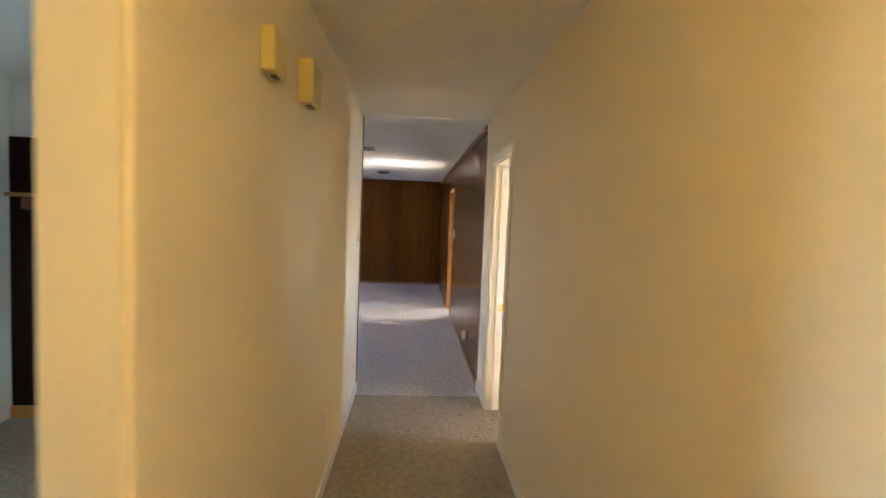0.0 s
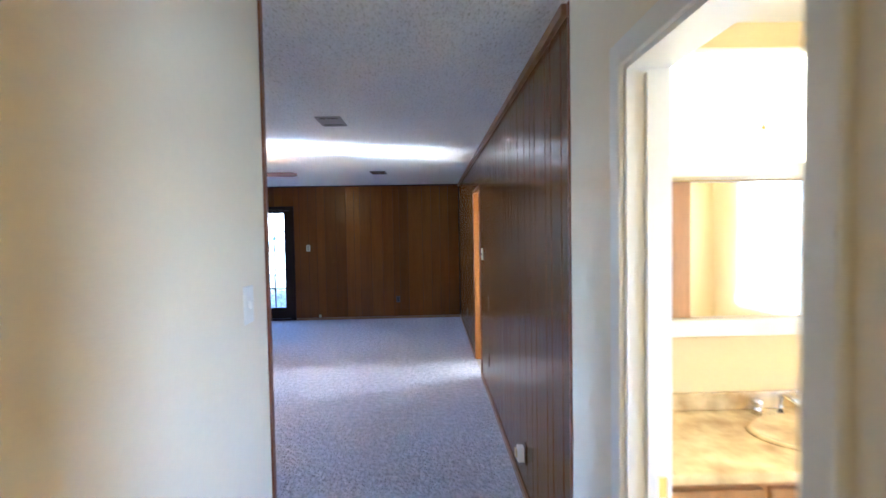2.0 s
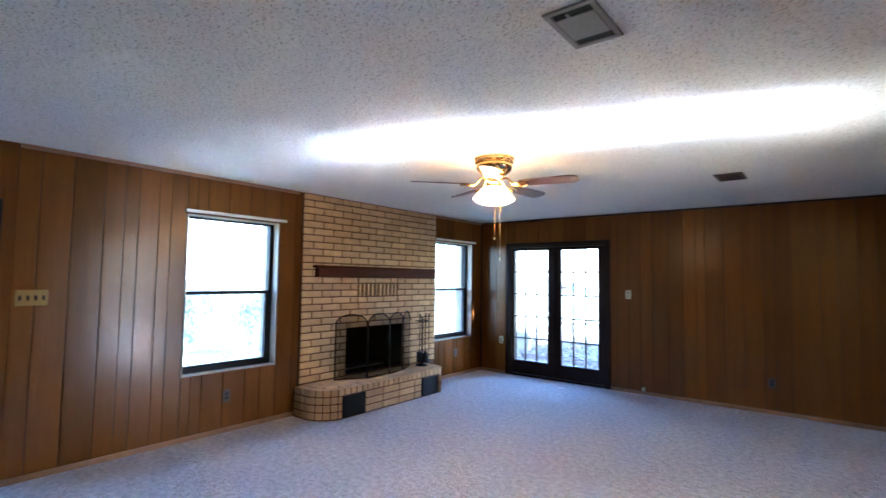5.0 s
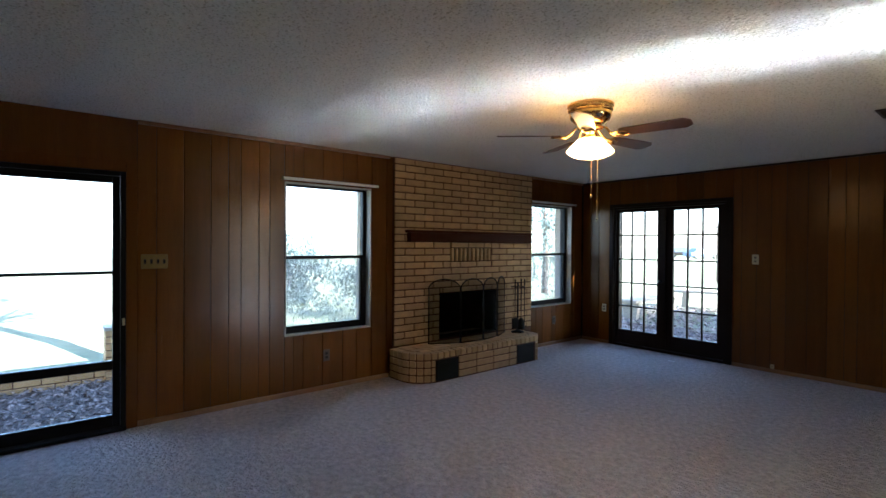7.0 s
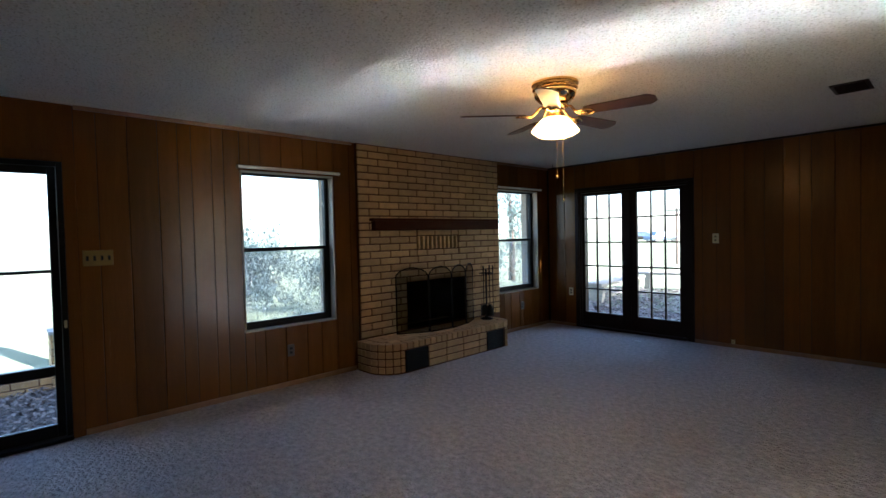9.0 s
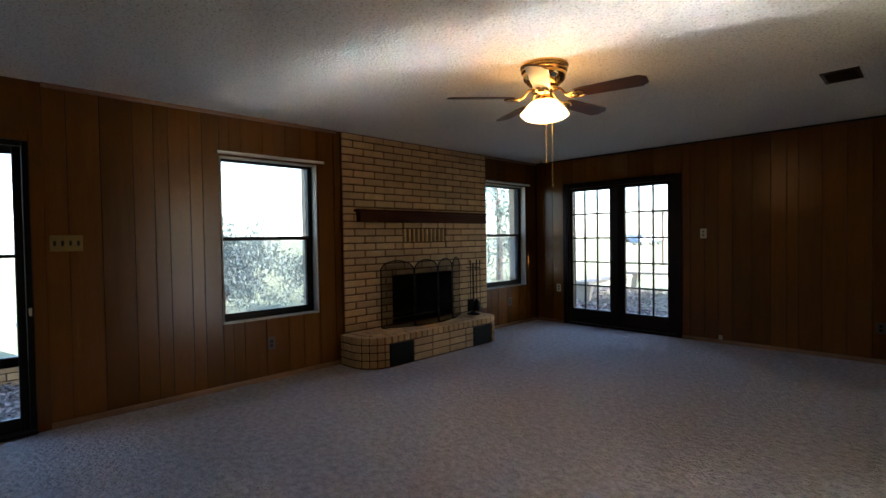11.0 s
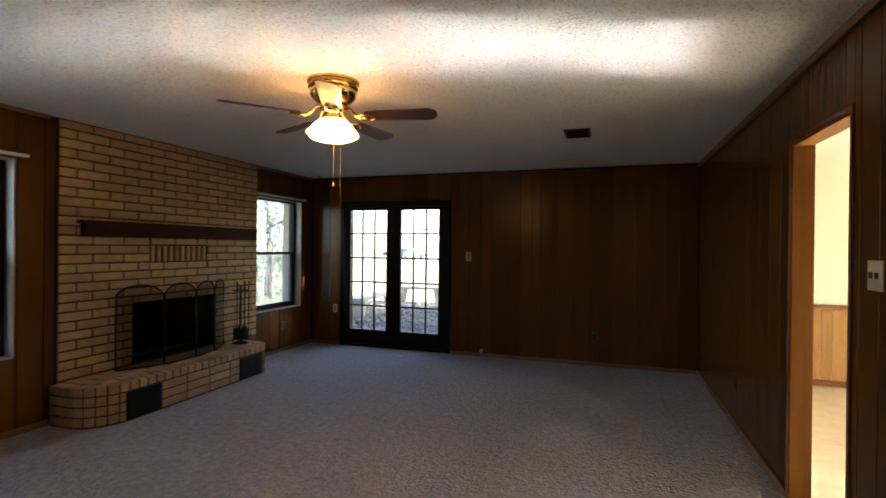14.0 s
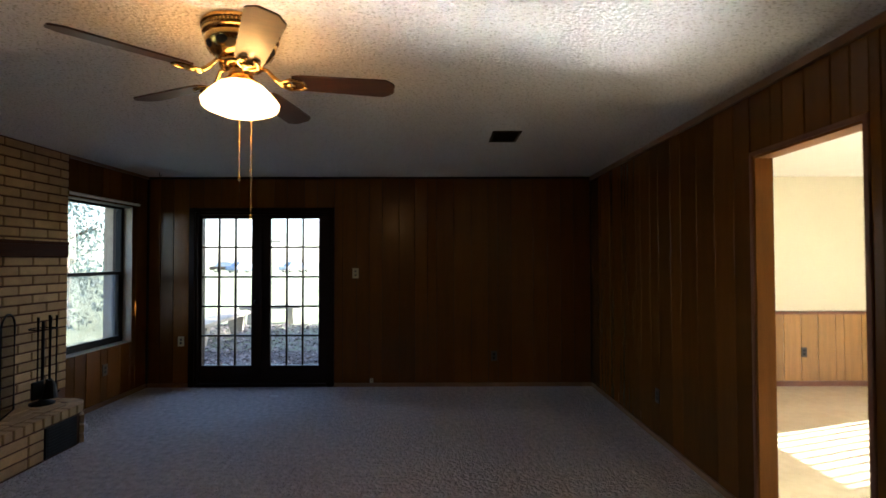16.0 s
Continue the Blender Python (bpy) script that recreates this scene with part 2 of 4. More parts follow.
HALLGLASS = glow("hall_lamp_glass", (1.0, 0.63, 0.14), HALL_LAMP)


# ---- mesh helpers ----
def mesh_of(name, bm, material, smooth=False):
    me = bpy.data.meshes.new(name)
    bmesh.ops.recalc_face_normals(bm, faces=bm.faces)
    bm.to_mesh(me)
    bm.free()
    me.materials.append(material)
    if smooth:
        me.shade_smooth()
    return me


def box(x0, x1, y0, y1, z0, z1, bm=None, bevel=0.0):
    """A box, by itself with bevelled edges, or added to bm."""
    b = bmesh.new() if bm is None or bevel else bm
    r = bmesh.ops.create_cube(b, size=1)
    m = Matrix.Translation(((x0 + x1) / 2, (y0 + y1) / 2, (z0 + z1) / 2)) @ Matrix.Diagonal((abs(x1 - x0), abs(y1 - y0), abs(z1 - z0), 1))
    bmesh.ops.transform(b, matrix=m, verts=r["verts"])
    if bevel:
        bmesh.ops.bevel(b, geom=b.edges[:], offset=bevel, segments=2, affect="EDGES", profile=0.6)
        if bm is not None:
            join(bm, b)
            return bm
    return b


def join(bm, other, m=None):
    """Adds the bmesh other, moved by m, to bm."""
    if m is not None:
        other.transform(m)
    tmp = bpy.data.meshes.new("tmp")
    other.to_mesh(tmp)
    other.free()
    bm.from_mesh(tmp)
    bpy.data.meshes.remove(tmp)
    return bm


def lathe(profile, n=32, bm=None, wave=0, depth=0.0):
    """A turned shape: profile of (radius, height); wave scallops the rim."""
    bm = bm or bmesh.new()
    rings = []
    for r, z in profile:
        ring = []
        for i in range(n):
            a = 2 * math.pi * i / n
            k = 1 + depth * math.cos(wave * a) if wave else 1
            ring.append(bm.verts.new((r * k * math.cos(a), r * k * math.sin(a), z)))
        rings.append(ring)
    for p, q in zip(rings, rings[1:]):
        for i in range(n):
            bm.faces.new((p[i], p[(i + 1) % n], q[(i + 1) % n], q[i]))
    for ring in (rings[0], rings[-1]):
        if profile[rings.index(ring)][0] > 1e-4:
            bm.faces.new(ring)
    return bm


def tube(points, radius, n=8, bm=None, radii=None):
    """A rod along points."""
    bm = bm or bmesh.new()
    pts = [Vector(p) for p in points]
    rings = []
    for i, p in enumerate(pts):
        d = (pts[min(i + 1, len(pts) - 1)] - pts[max(i - 1, 0)]).normalized()
        q = d.to_track_quat("Z", "Y").to_matrix()
        r = radii[i] if radii else radius
        rings.append([bm.verts.new(p + q @ Vector((r * math.cos(2 * math.pi * k / n), r * math.sin(2 * math.pi * k / n), 0))) for k in range(n)])
    for a, b in zip(rings, rings[1:]):
        for k in range(n):
            bm.faces.new((a[k], a[(k + 1) % n], b[(k + 1) % n], b[k]))
    bm.faces.new(rings[0])
    bm.faces.new(rings[-1])
    return bm


def thing(name, base, label, category, group="", kind=""):
    ob = new(name)
    ob.empty_display_size = 0.1
    ob.location = base
    return tagged(ob, label, category, group, kind)


def part(name, bm, material, parent=None, label="", smooth=False):
    """One mesh, in world coordinates, under a thing or a part."""
    ob = new(name, mesh_of(name, bm, material, smooth))
    if parent is not None:
        ob.parent = parent
        up = parent.matrix_basis.copy()
        if parent.parent is not None:
            up = parent.parent.matrix_basis @ parent.matrix_parent_inverse @ parent.matrix_basis
        ob.matrix_parent_inverse = up.inverted()
    return tagged(ob, label)


def setting(name, bm, material, label):
    return tagged(part(name, bm, material), label, "structure", kind="structure")


PIECES = {}


def piece(name, size, material, parent, place, m=None, chamfer=0.004):
    """A small block that shares its mesh with all others of its size; the parent stands at the world's origin or its offset is taken off."""
    key = (name, material.name, tuple(round(s, 3) for s in size))
    if key not in PIECES:
        bm = box(-size[0] / 2, size[0] / 2, -size[1] / 2, size[1] / 2, -size[2] / 2, size[2] / 2)
        if chamfer:
            bmesh.ops.bevel(bm, geom=bm.edges[:], offset=min(chamfer, min(size) * 0.3), segments=1, affect="EDGES")
        PIECES[key] = mesh_of(name, bm, material)
    ob = new(name, PIECES[key])
    ob.parent = parent
    up = parent.matrix_basis.copy()
    if parent.parent is not None:
        up = parent.parent.matrix_basis @ parent.matrix_parent_inverse @ parent.matrix_basis
    ob.matrix_parent_inverse = up.inverted()
    ob.matrix_basis = Matrix.Translation(place) @ (m or Matrix())
    return ob


def holes(a0, a1, z0, z1, openings):
    """The rectangle less its openings, as rectangles."""
    openings = [o for o in openings if o[2] < z1 - 1e-3 and o[3] > z0 + 1e-3]
    cuts = sorted({a0, a1, *[min(max(v, a0), a1) for o in openings for v in o[:2]]})
    out = []
    for p, q in zip(cuts, cuts[1:]):
        if q - p < 1e-4:
            continue
        mid, z = (p + q) / 2, z0
        for o in sorted((o for o in openings if o[0] < mid < o[1]), key=lambda o: o[2]):
            if o[2] - z > 1e-3:
                out.append((p, q, z, o[2]))
            z = max(z, o[3])
        if z1 - z > 1e-3:
            out.append((p, q, z, z1))
    return out


def wall(name, axis, p0, p1, a0, a1, material, label, openings=(), z0=0.0, z1=2.44):
    """A wall that runs along y (axis 'x', between x = p0 and p1) or along x (axis 'y'), with openings (a0, a1, z0, z1)."""
    bm = bmesh.new()
    for p, q, b, t in holes(a0, a1, z0, z1, openings):
        box(*((p0, p1, p, q) if axis == "x" else (p, q, p0, p1)), b, t, bm)
    return setting(name, bm, material, label)


def panelling(parent, axis, face, out, cuts, openings=(), z0=0.0, z1=2.44, material=None):
    """Grooved boards on a wall: their faces at face, looking along out (+1 or -1), parted at cuts."""
    for p, q in zip(cuts, cuts[1:]):
        for a, b, lo, hi in holes(p + 0.002, q - 0.002, z0, z1, openings):
            if b - a < 0.01:
                continue
            size = (0.009, b - a, hi - lo) if axis == "x" else (b - a, 0.009, hi - lo)
            c = face - out * 0.0045
            place = (c, (a + b) / 2, (lo + hi) / 2) if axis == "x" else ((a + b) / 2, c, (lo + hi) / 2)
            piece("plank", size, material or PANEL, parent, place, chamfer=0.0025)


def fill(a, b, seed):
    """Random board widths of grooved panelling from a to b."""
    r = random.Random(seed)
    out = [a]
    while out[-1] < b - 0.25:
        out.append(out[-1] + r.choice((0.1, 0.105, 0.15, 0.155, 0.2, 0.205)))
    return out + [b]


# ---- large structure ----
CEIL = 2.44
WEST, NORTH, EAST, HALLW = -4.35, 11.73, 0.824, -0.292
W1, W2 = (6.935, 7.88, 0.58, 2.06), (10.50, 11.444, 0.58, 2.06)
PATIO = (4.70, 5.66, 0.0, 2.02)
FIREBOX = (8.82, 9.80, 0.335, 0.885)
FRENCH = (-3.80, -2.25, 0.0, 2.03)
DINDOOR = (8.05, 8.775, 0.0, 2.05)
BATHDOOR = (3.51, 4.17, 0.0, 2.03)
SIDEDOOR = (-0.05, 1.035, 0.0, 2.05)
DINWIN = (9.0, 11.15, 0.05, 2.26)
BATHWIN = (2.80, 3.50, 0.9, 2.0)

setting("floor", box(-4.55, 0.83, 4.45, 11.95, -0.12, 0.0), CARPET, "beige-grey sculpted carpet of the living room")
setting("floor_hall", box(-0.42, 0.94, -2.8, 4.448, -0.12, 0.0), HALLCARPET, "tan carpet of the hallway")
setting("floor_dining", box(0.832, 4.95, 6.9, 11.95, -0.12, 0.0), VINYL, "pale marbled vinyl floor of the dining room")
setting("floor_bath", box(0.942, 3.1, 2.3, 5.0, -0.12, 0.0), BATHTILE, "pale tiled bathroom floor")
setting("floor_side_room", box(-2.8, -0.424, -0.8, 4.43, -0.12, 0.0), HALLCARPET, "pale carpet of the side room")
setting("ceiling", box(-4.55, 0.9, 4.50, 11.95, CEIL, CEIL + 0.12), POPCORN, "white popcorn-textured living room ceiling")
setting("ceiling_hall", box(-0.40, 0.9, -2.8, 4.496, CEIL, CEIL + 0.12), HALLCEILING, "white lightly textured hallway ceiling")
setting("ceiling_dining", box(0.904, 4.95, 6.9, 11.95, CEIL, CEIL + 0.12), WHITE, "white dining room ceiling")
setting("ceiling_bath", box(0.904, 3.1, 2.3, 5.0, CEIL, CEIL + 0.12), WHITE, "white bathroom ceiling")
setting("ceiling_side_room", box(-2.8, -0.404, -0.8, 4.43, CEIL, CEIL + 0.12), WHITE, "white ceiling of the side room")
setting("roof", box(-4.70, 5.35, -3.2, 12.30, CEIL + 0.13, CEIL + 0.26), SHINGLE, "low dark shingled roof with shallow eaves")

wall_west = wall("wall_west", "x", -4.56, WEST - 0.008, 4.40, 11.95, GROOVE, "outer wall clad in brown grooved wood panelling", (W1, W2, PATIO, FIREBOX))
wall("wall_west_outside", "x", -4.66, -4.563, 4.40, 11.95, EXTBRICK, "buff brick outer face of the house wall", (W1, W2, PATIO, FIREBOX))
wall_north = wall("wall_north", "y", NORTH + 0.008, 11.95, -4.56, 0.83, GROOVE, "end wall clad in dark brown grooved wood panelling", (FRENCH,))
wall_east = wall("wall_east", "x", EAST + 0.008, 0.910, 4.68, 11.735, GROOVE, "inner wall clad in brown grooved wood panelling", (DINDOOR,))
wall_dining_west = wall("wall_dining_west", "x", 0.913, 0.924, 6.9, 11.70, YELLOW, "pale yellow dining side of the inner wall", (DINDOOR,))
wall_south = wall("wall_south", "y", 4.44, 4.555, -4.56, -0.41, GROOVE, "short inner wall clad in brown wood panelling")
wall("wall_hall_east", "x", EAST, 0.939, -2.7, 4.676, CREAM, "cream painted hallway wall with a doorway", (BATHDOOR,))
wall("wall_hall_west", "x", -0.41, HALLW, -2.7, 4.555, CREAM, "cream painted hallway wall", (SIDEDOOR,))
wall("wall_hall_south", "y", -2.8, -2.703, -0.41, 0.94, CREAM, "cream painted end wall of the hallway")
wall_din_n = wall("wall_dining_north", "y", 11.712, 11.95, 0.926, 4.95, YELLOW, "pale yellow dining wall above wood wainscot")
wall("wall_dining_east", "x", 4.8, 4.95, 6.9, 11.708, YELLOW, "pale yellow dining wall with a wide window", (DINWIN,))
wall("wall_dining_south", "y", 6.9, 7.0, 0.926, 4.797, YELLOW, "pale yellow dining wall")
wall("wall_bath_north", "y", 4.88, 5.0, 0.942, 3.1, BATHPAINT, "pale yellow bathroom wall behind the vanity")
wall("wall_bath_east", "x", 2.95, 3.1, 2.3, 4.876, BATHPAINT, "pale yellow bathroom wall with a window", (BATHWIN,))
wall("wall_bath_south", "y", 2.3, 2.4, 0.942, 2.946, BATHPAINT, "pale yellow bathroom wall")
wall("wall_side_north", "y", 3.92, 4.43, -2.8, -0.413, WHITE, "white painted side room wall")
wall("wall_side_west", "x", -2.8, -2.7, -0.8, 3.917, WHITE, "white painted side room wall with a window", ((0.9, 2.4, 0.7, 2.05),))
wall("wall_side_south", "y", -0.8, -0.7, -2.697, -0.413, WHITE, "white painted side room wall")

panelling(wall_west, "x", WEST, 1, [4.565, 4.64, 5.735, 5.87, 6.07, 6.28, 6.425, 6.53, 6.69, 6.79, 6.93, 7.02, 7.12, 7.325, 7.55, 7.71, 7.895, 8.08, 8.16], (W1, (4.64, 5.735, 0, 2.09)))
panelling(wall_west, "x", WEST, 1, [10.495, 10.62, 10.77, 10.97, 11.07, 11.27, 11.42, 11.52, 11.725], (W2,))
panelling(wall_north, "y", NORTH, -1, [-4.348, -4.2, -4.05, -3.87, -3.7, -3.5, -3.29, -3.09, -2.88, -2.73, -2.53, -2.38, -2.18, -2.08, -1.92, -1.77, -1.62, -1.42, -1.24, -1.09, -0.985, -0.785, -0.58, -0.385, -0.27, -0.115, 0.145, 0.31, 0.468, 0.62, 0.822], ((-3.865, -2.18, 0, 2.08),))
panelling(wall_east, "x", EAST, -1, [4.70, 4.81, 4.98, 5.085, 5.31, 5.43, 5.584, 5.79, 6.036] + fill(6.036, 7.975, 4)[1:] + [8.122, 8.227, 8.386, 8.537, 8.627, 8.807, 8.961, 9.171, 9.391, 9.612, 9.77, 9.981, 10.13, 10.33, 10.43, 10.636, 10.79, 11.011, 11.11, 11.31, 11.46, 11.725], ((8.03, 8.797, 0, 2.07),))
panelling(wall_south, "y", 4.564, 1, [-4.348] + fill(-4.2, -0.5, 7) + [-0.292])
panelling(wall_din_n, "y", 11.704, -1, fill(0.927, 4.79, 9), z0=0.0, z1=0.83, material=OAK)
setting("wainscot_rail", box(0.95, 4.79, 11.68, 11.711, 0.83, 0.865, bevel=0.004), REDTRIM, "red-brown rail on the wainscot")
setting("baseboard_dining", box(0.95, 4.79, 11.682, 11.703, 0.0, 0.06, bevel=0.003), REDTRIM, "red-brown dining baseboard")


def strip(name, x0, x1, y0, y1, z0, z1, material, label):
    return setting(name, box(x0, x1, y0, y1, z0, z1, bevel=0.003), material, label)


LB = "low stained wood baseboard strip"
for y0, y1 in ((4.57, 4.635), (5.74, 8.11), (10.50, 11.715)):
    strip("baseboard", WEST, WEST + 0.014, y0, y1, 0.0, 0.045, TRIM, LB)
    strip("trim", WEST, WEST + 0.022, y0, y1, CEIL - 0.03, CEIL, TRIM, "stained wood strip along the ceiling")
for x0, x1 in ((WEST + 0.016, -3.87), (-2.175, 0.81)):
    strip("baseboard", x0, x1, NORTH - 0.014, NORTH, 0.0, 0.045, TRIM, LB)
strip("trim", WEST + 0.024, 0.80, NORTH - 0.02, NORTH, CEIL - 0.022, CEIL, DARKWOOD, "dark wood strip along the ceiling")
for y0, y1 in ((4.70, 8.025), (8.80, 11.715)):
    strip("baseboard", EAST - 0.014, EAST, y0, y1, 0.0, 0.045, TRIM, LB)
strip("trim", EAST - 0.026, EAST, 4.70, 11.708, CEIL - 0.045, CEIL, TRIM, "stained wood strip along the ceiling")
strip("trim", EAST - 0.006, EAST + 0.006, 4.678, 4.698, 0.0, CEIL, REDTRIM, "dark red-brown strip where panelling meets paint")
strip("trim", -0.300, -0.285, 4.557, 4.585, 0.0, CEIL, REDTRIM, "dark red-brown corner strip")
strip("trim", WEST, WEST + 0.02, NORTH - 0.02, NORTH, 0.0, CEIL - 0.03, DARKWOOD, "dark wood corner strip")
strip("trim", EAST - 0.018, EAST, NORTH - 0.018, NORTH, 0.05, CEIL - 0.04, DARKWOOD, "dark wood corner strip")
for y0, y1 in ((-2.69, 3.44), (4.24, 4.675)):
    strip("baseboard", EAST - 0.013, EAST, y0, y1, 0.0, 0.075, WHITE, "white painted hallway baseboard")
strip("baseboard", HALLW, HALLW + 0.013, 1.11, 4.555, 0.0, 0.075, WHITE, "white painted hallway baseboard")


# ---- openings ----
def sash_window(name, o, label):
    """A black aluminium sash window deep in its white reveal, with a screen outside the lower sash."""
    y0, y1, z0, z1 = o
    w = thing(name, (-4.46, (y0 + y1) / 2, z0), label, "window", kind="structure")
    f = bmesh.new()
    for a in ((y0, y0 + 0.05, z0, z1), (y1 - 0.05, y1, z0, z1), (y0 + 0.05, y1 - 0.05, z0, z0 + 0.05), (y0 + 0.05, y1 - 0.05, z1 - 0.03, z1)):
        box(-4.50, -4.44, a[0], a[1], a[2], a[3], f, bevel=0.004)
    part("window_frame", f, BLACK, w)
    part("meeting_rail", box(-4.485, -4.432, y0 + 0.05, y1 - 0.05, 1.315, 1.35, bevel=0.004), BLACK, w)
    part("sash_stile", box(-4.478, -4.44, y1 - 0.075, y1 - 0.05, z0 + 0.05, 1.315, bevel=0.003), BLACK, w)
    part("sash_rail", box(-4.478, -4.44, y0 + 0.05, y1 - 0.075, z0 + 0.05, z0 + 0.075, bevel=0.003), BLACK, w)
    part("pane", box(-4.463, -4.459, y0 + 0.052, y1 - 0.077, z0 + 0.077, 1.313), GLASS, w).visible_shadow = False
    part("pane", box(-4.483, -4.479, y0 + 0.052, y1 - 0.052, 1.352, z1 - 0.032), GLASS, w).visible_shadow = False
    part("insect_screen", box(-4.497, -4.495, y0 + 0.05, y1 - 0.05, z0 + 0.05, 1.33), INSECT, w, "mesh insect screen with a pale blue haze in its colour")
    rv = bmesh.new()
    for a in ((y0, y0 + 0.010, z0, z1), (y1 - 0.010, y1, z0, z1)):
        box(-4.438, WEST + 0.004, *a, rv)
    box(-4.438, WEST + 0.004, y0 + 0.011, y1 - 0.011, z1 - 0.010, z1, rv)
    part("reveal", rv, REVEAL, w, "tan painted reveal")
    part("window_sill", box(-4.438, WEST + 0.005, y0 + 0.001, y1 - 0.001, z0 - 0.004, z0 + 0.008, bevel=0.003), REVEAL, w)
    r = thing("roller_shade", (WEST + 0.035, (y0 + y1) / 2, 2.07), "rolled-up white roller shade above a window", "roller shade", "roller shades")
    roll = lathe([(0.004, -0.52), (0.014, -0.52), (0.014, 0.52), (0.004, 0.52)], 16)
    roll.transform(Matrix.Translation((WEST + 0.03, (y0 + y1) / 2 + 0.02, 2.088)) @ pose(0, 0, 0, 90, 0, 0))
    part("roll", roll, WHITE, r, smooth=False)
    for y in (y0 - 0.028, y1 + 0.068):
        part("bracket", box(WEST, WEST + 0.04, y - 0.004, y + 0.004, 2.07, 2.105, bevel=0.002), DULLBRASS, r)
    return w


sash_window("window_1", W1, "black aluminium sash window in brown panelling")
sash_window("window_2", W2, "black aluminium sash window beside the brick fireplace")

# glazed patio door with a kick pane
pd = thing("door_1", (WEST, 5.18, 0), "black framed glazed patio door, closed, with kick pane", "door", kind="structure")
y0, y1 = 4.70, 5.66
fr = bmesh.new()
for a in ((y0, y0 + 0.035, 0.03, 2.02), (y1 - 0.035, y1, 0.03, 2.02), (y0 + 0.035, y1 - 0.035, 1.985, 2.02)):
    box(-4.47, WEST + 0.006, *a, fr, bevel=0.004)
part("door_frame", fr, BLACK, pd)
leaf = bmesh.new()
for a in ((y0 + 0.037, y0 + 0.10, 0.029, 1.984), (y1 - 0.085, y1 - 0.037, 0.029, 1.984), (y0 + 0.10, y1 - 0.085, 1.93, 1.984), (y0 + 0.10, y1 - 0.085, 0.475, 0.545), (y0 + 0.10, y1 - 0.085, 0.029, 0.12), (y0 + 0.10, y1 - 0.085, 1.222, 1.245)):
    box(-4.42, -4.375, *a, leaf, bevel=0.004)
part("door_leaf", leaf, BLACK, pd)
for z0, z1 in ((0.12, 0.475), (0.545, 1.222), (1.245, 1.93)):
    part("pane", box(-4.40, -4.396, y0 + 0.101, y1 - 0.086, z0 + 0.001, z1 - 0.001), GLASS, pd).visible_shadow = False
part("threshold", box(-4.55, WEST + 0.05, y0, y1, 0.002, 0.028, bevel=0.006), BLACK, pd)
part("latch", box(WEST + 0.004, WEST + 0.022, 5.635, 5.652, 0.82, 0.875, bevel=0.004), PLATE, pd, "white plastic latch")
cs = bmesh.new()
for a in ((y1 + 0.001, y1 + 0.075, 0.0, 2.10), (y0 - 0.06, y0 - 0.001, 0.0, 2.10), (y0, y1, 2.022, 2.10)):
    box(WEST - 0.002, WEST + 0.012, *a, cs, bevel=0.004)
part("casing", cs, PANEL, pd)

# french doors
fd = thing("door_2", (-3.02, NORTH, 0), "dark stained french doors, closed, each with fifteen panes", "door", kind="structure")
cs = bmesh.new()
for a in ((-3.865, -3.802, 0.0, 2.08), (-2.248, -2.18, 0.0, 2.08), (-3.802, -2.248, 2.032, 2.08)):
    box(a[0], a[1], NORTH - 0.014, NORTH + 0.006, a[2], a[3], cs, bevel=0.004)
part("casing", cs, DARKWOOD, fd)
fr = bmesh.new()
for a in ((-3.80, -3.775, 0.0, 2.03), (-2.275, -2.25, 0.0, 2.03), (-3.775, -2.275, 2.005, 2.03)):
    box(a[0], a[1], NORTH + 0.008, 11.93, a[2], a[3], fr)
for a in ((-3.775, -3.758, 0.0, 2.005), (-2.292, -2.275, 0.0, 2.005), (-3.758, -2.292, 1.985, 2.005), (-3.758, -2.292, 0.036, 0.06)):
    box(a[0], a[1], 11.825, 11.86, a[2], a[3], fr)
part("door_frame", fr, DARKWOOD, fd)
part("threshold", box(-3.775, -2.275, NORTH - 0.02, 11.94, 0.002, 0.035, bevel=0.006), DARKWOOD, fd)
for x0, x1, g0, g1 in ((-3.772, -3.052, -3.740, -3.160), (-3.048, -2.278, -2.938, -2.373)):
    leaf = bmesh.new()
    for a in ((x0, g0, 0.036, 2.003), (g1, x1, 0.036, 2.003), (g0, g1, 0.036, 0.238), (g0, g1, 1.958, 2.003)):
        box(a[0], a[1], 11.78, 11.82, a[2], a[3], leaf, bevel=0.003)
    dl = part("door_leaf", leaf, DARKWOOD, fd)
    for i in (1, 2):
        x = g0 + (g1 - g0) * i / 3
        part("muntin", box(x - 0.009, x + 0.009, 11.785, 11.815, 0.238, 1.958), DARKWOOD, dl)
    for z in (0.585, 0.927, 1.273, 1.622):
        part("muntin", box(g0, g1, 11.783, 11.817, z - 0.010, z + 0.010), DARKWOOD, dl)
    for i in range(3):
        for z0, z1 in zip((0.238, 0.585, 0.927, 1.273, 1.622), (0.585, 0.927, 1.273, 1.622, 1.958)):
            x = g0 + (g1 - g0) * i / 3
            p = part("pane", box(x + 0.009, x + (g1 - g0) / 3 - 0.009, 11.797, 11.803, z0 + 0.01, z1 - 0.01), GLASS, dl)
            p.visible_shadow = False
part("astragal", box(-3.075, -3.025, 11.765, 11.779, 0.04, 2.0, bevel=0.004), DARKWOOD, fd)
kn = lathe([(0.005, 0), (0.011, 0.004), (0.009, 0.02), (0.024, 0.034), (0.027, 0.046), (0.018, 0.058), (0.002, 0.06)], 20)
kn.transform(Matrix.Translation((-3.095, 11.78, 0.98)) @ pose(0, 0, 0, 90, 0, 0))
part("door_knob", kn, IRON, fd, "dark metal knob", True)


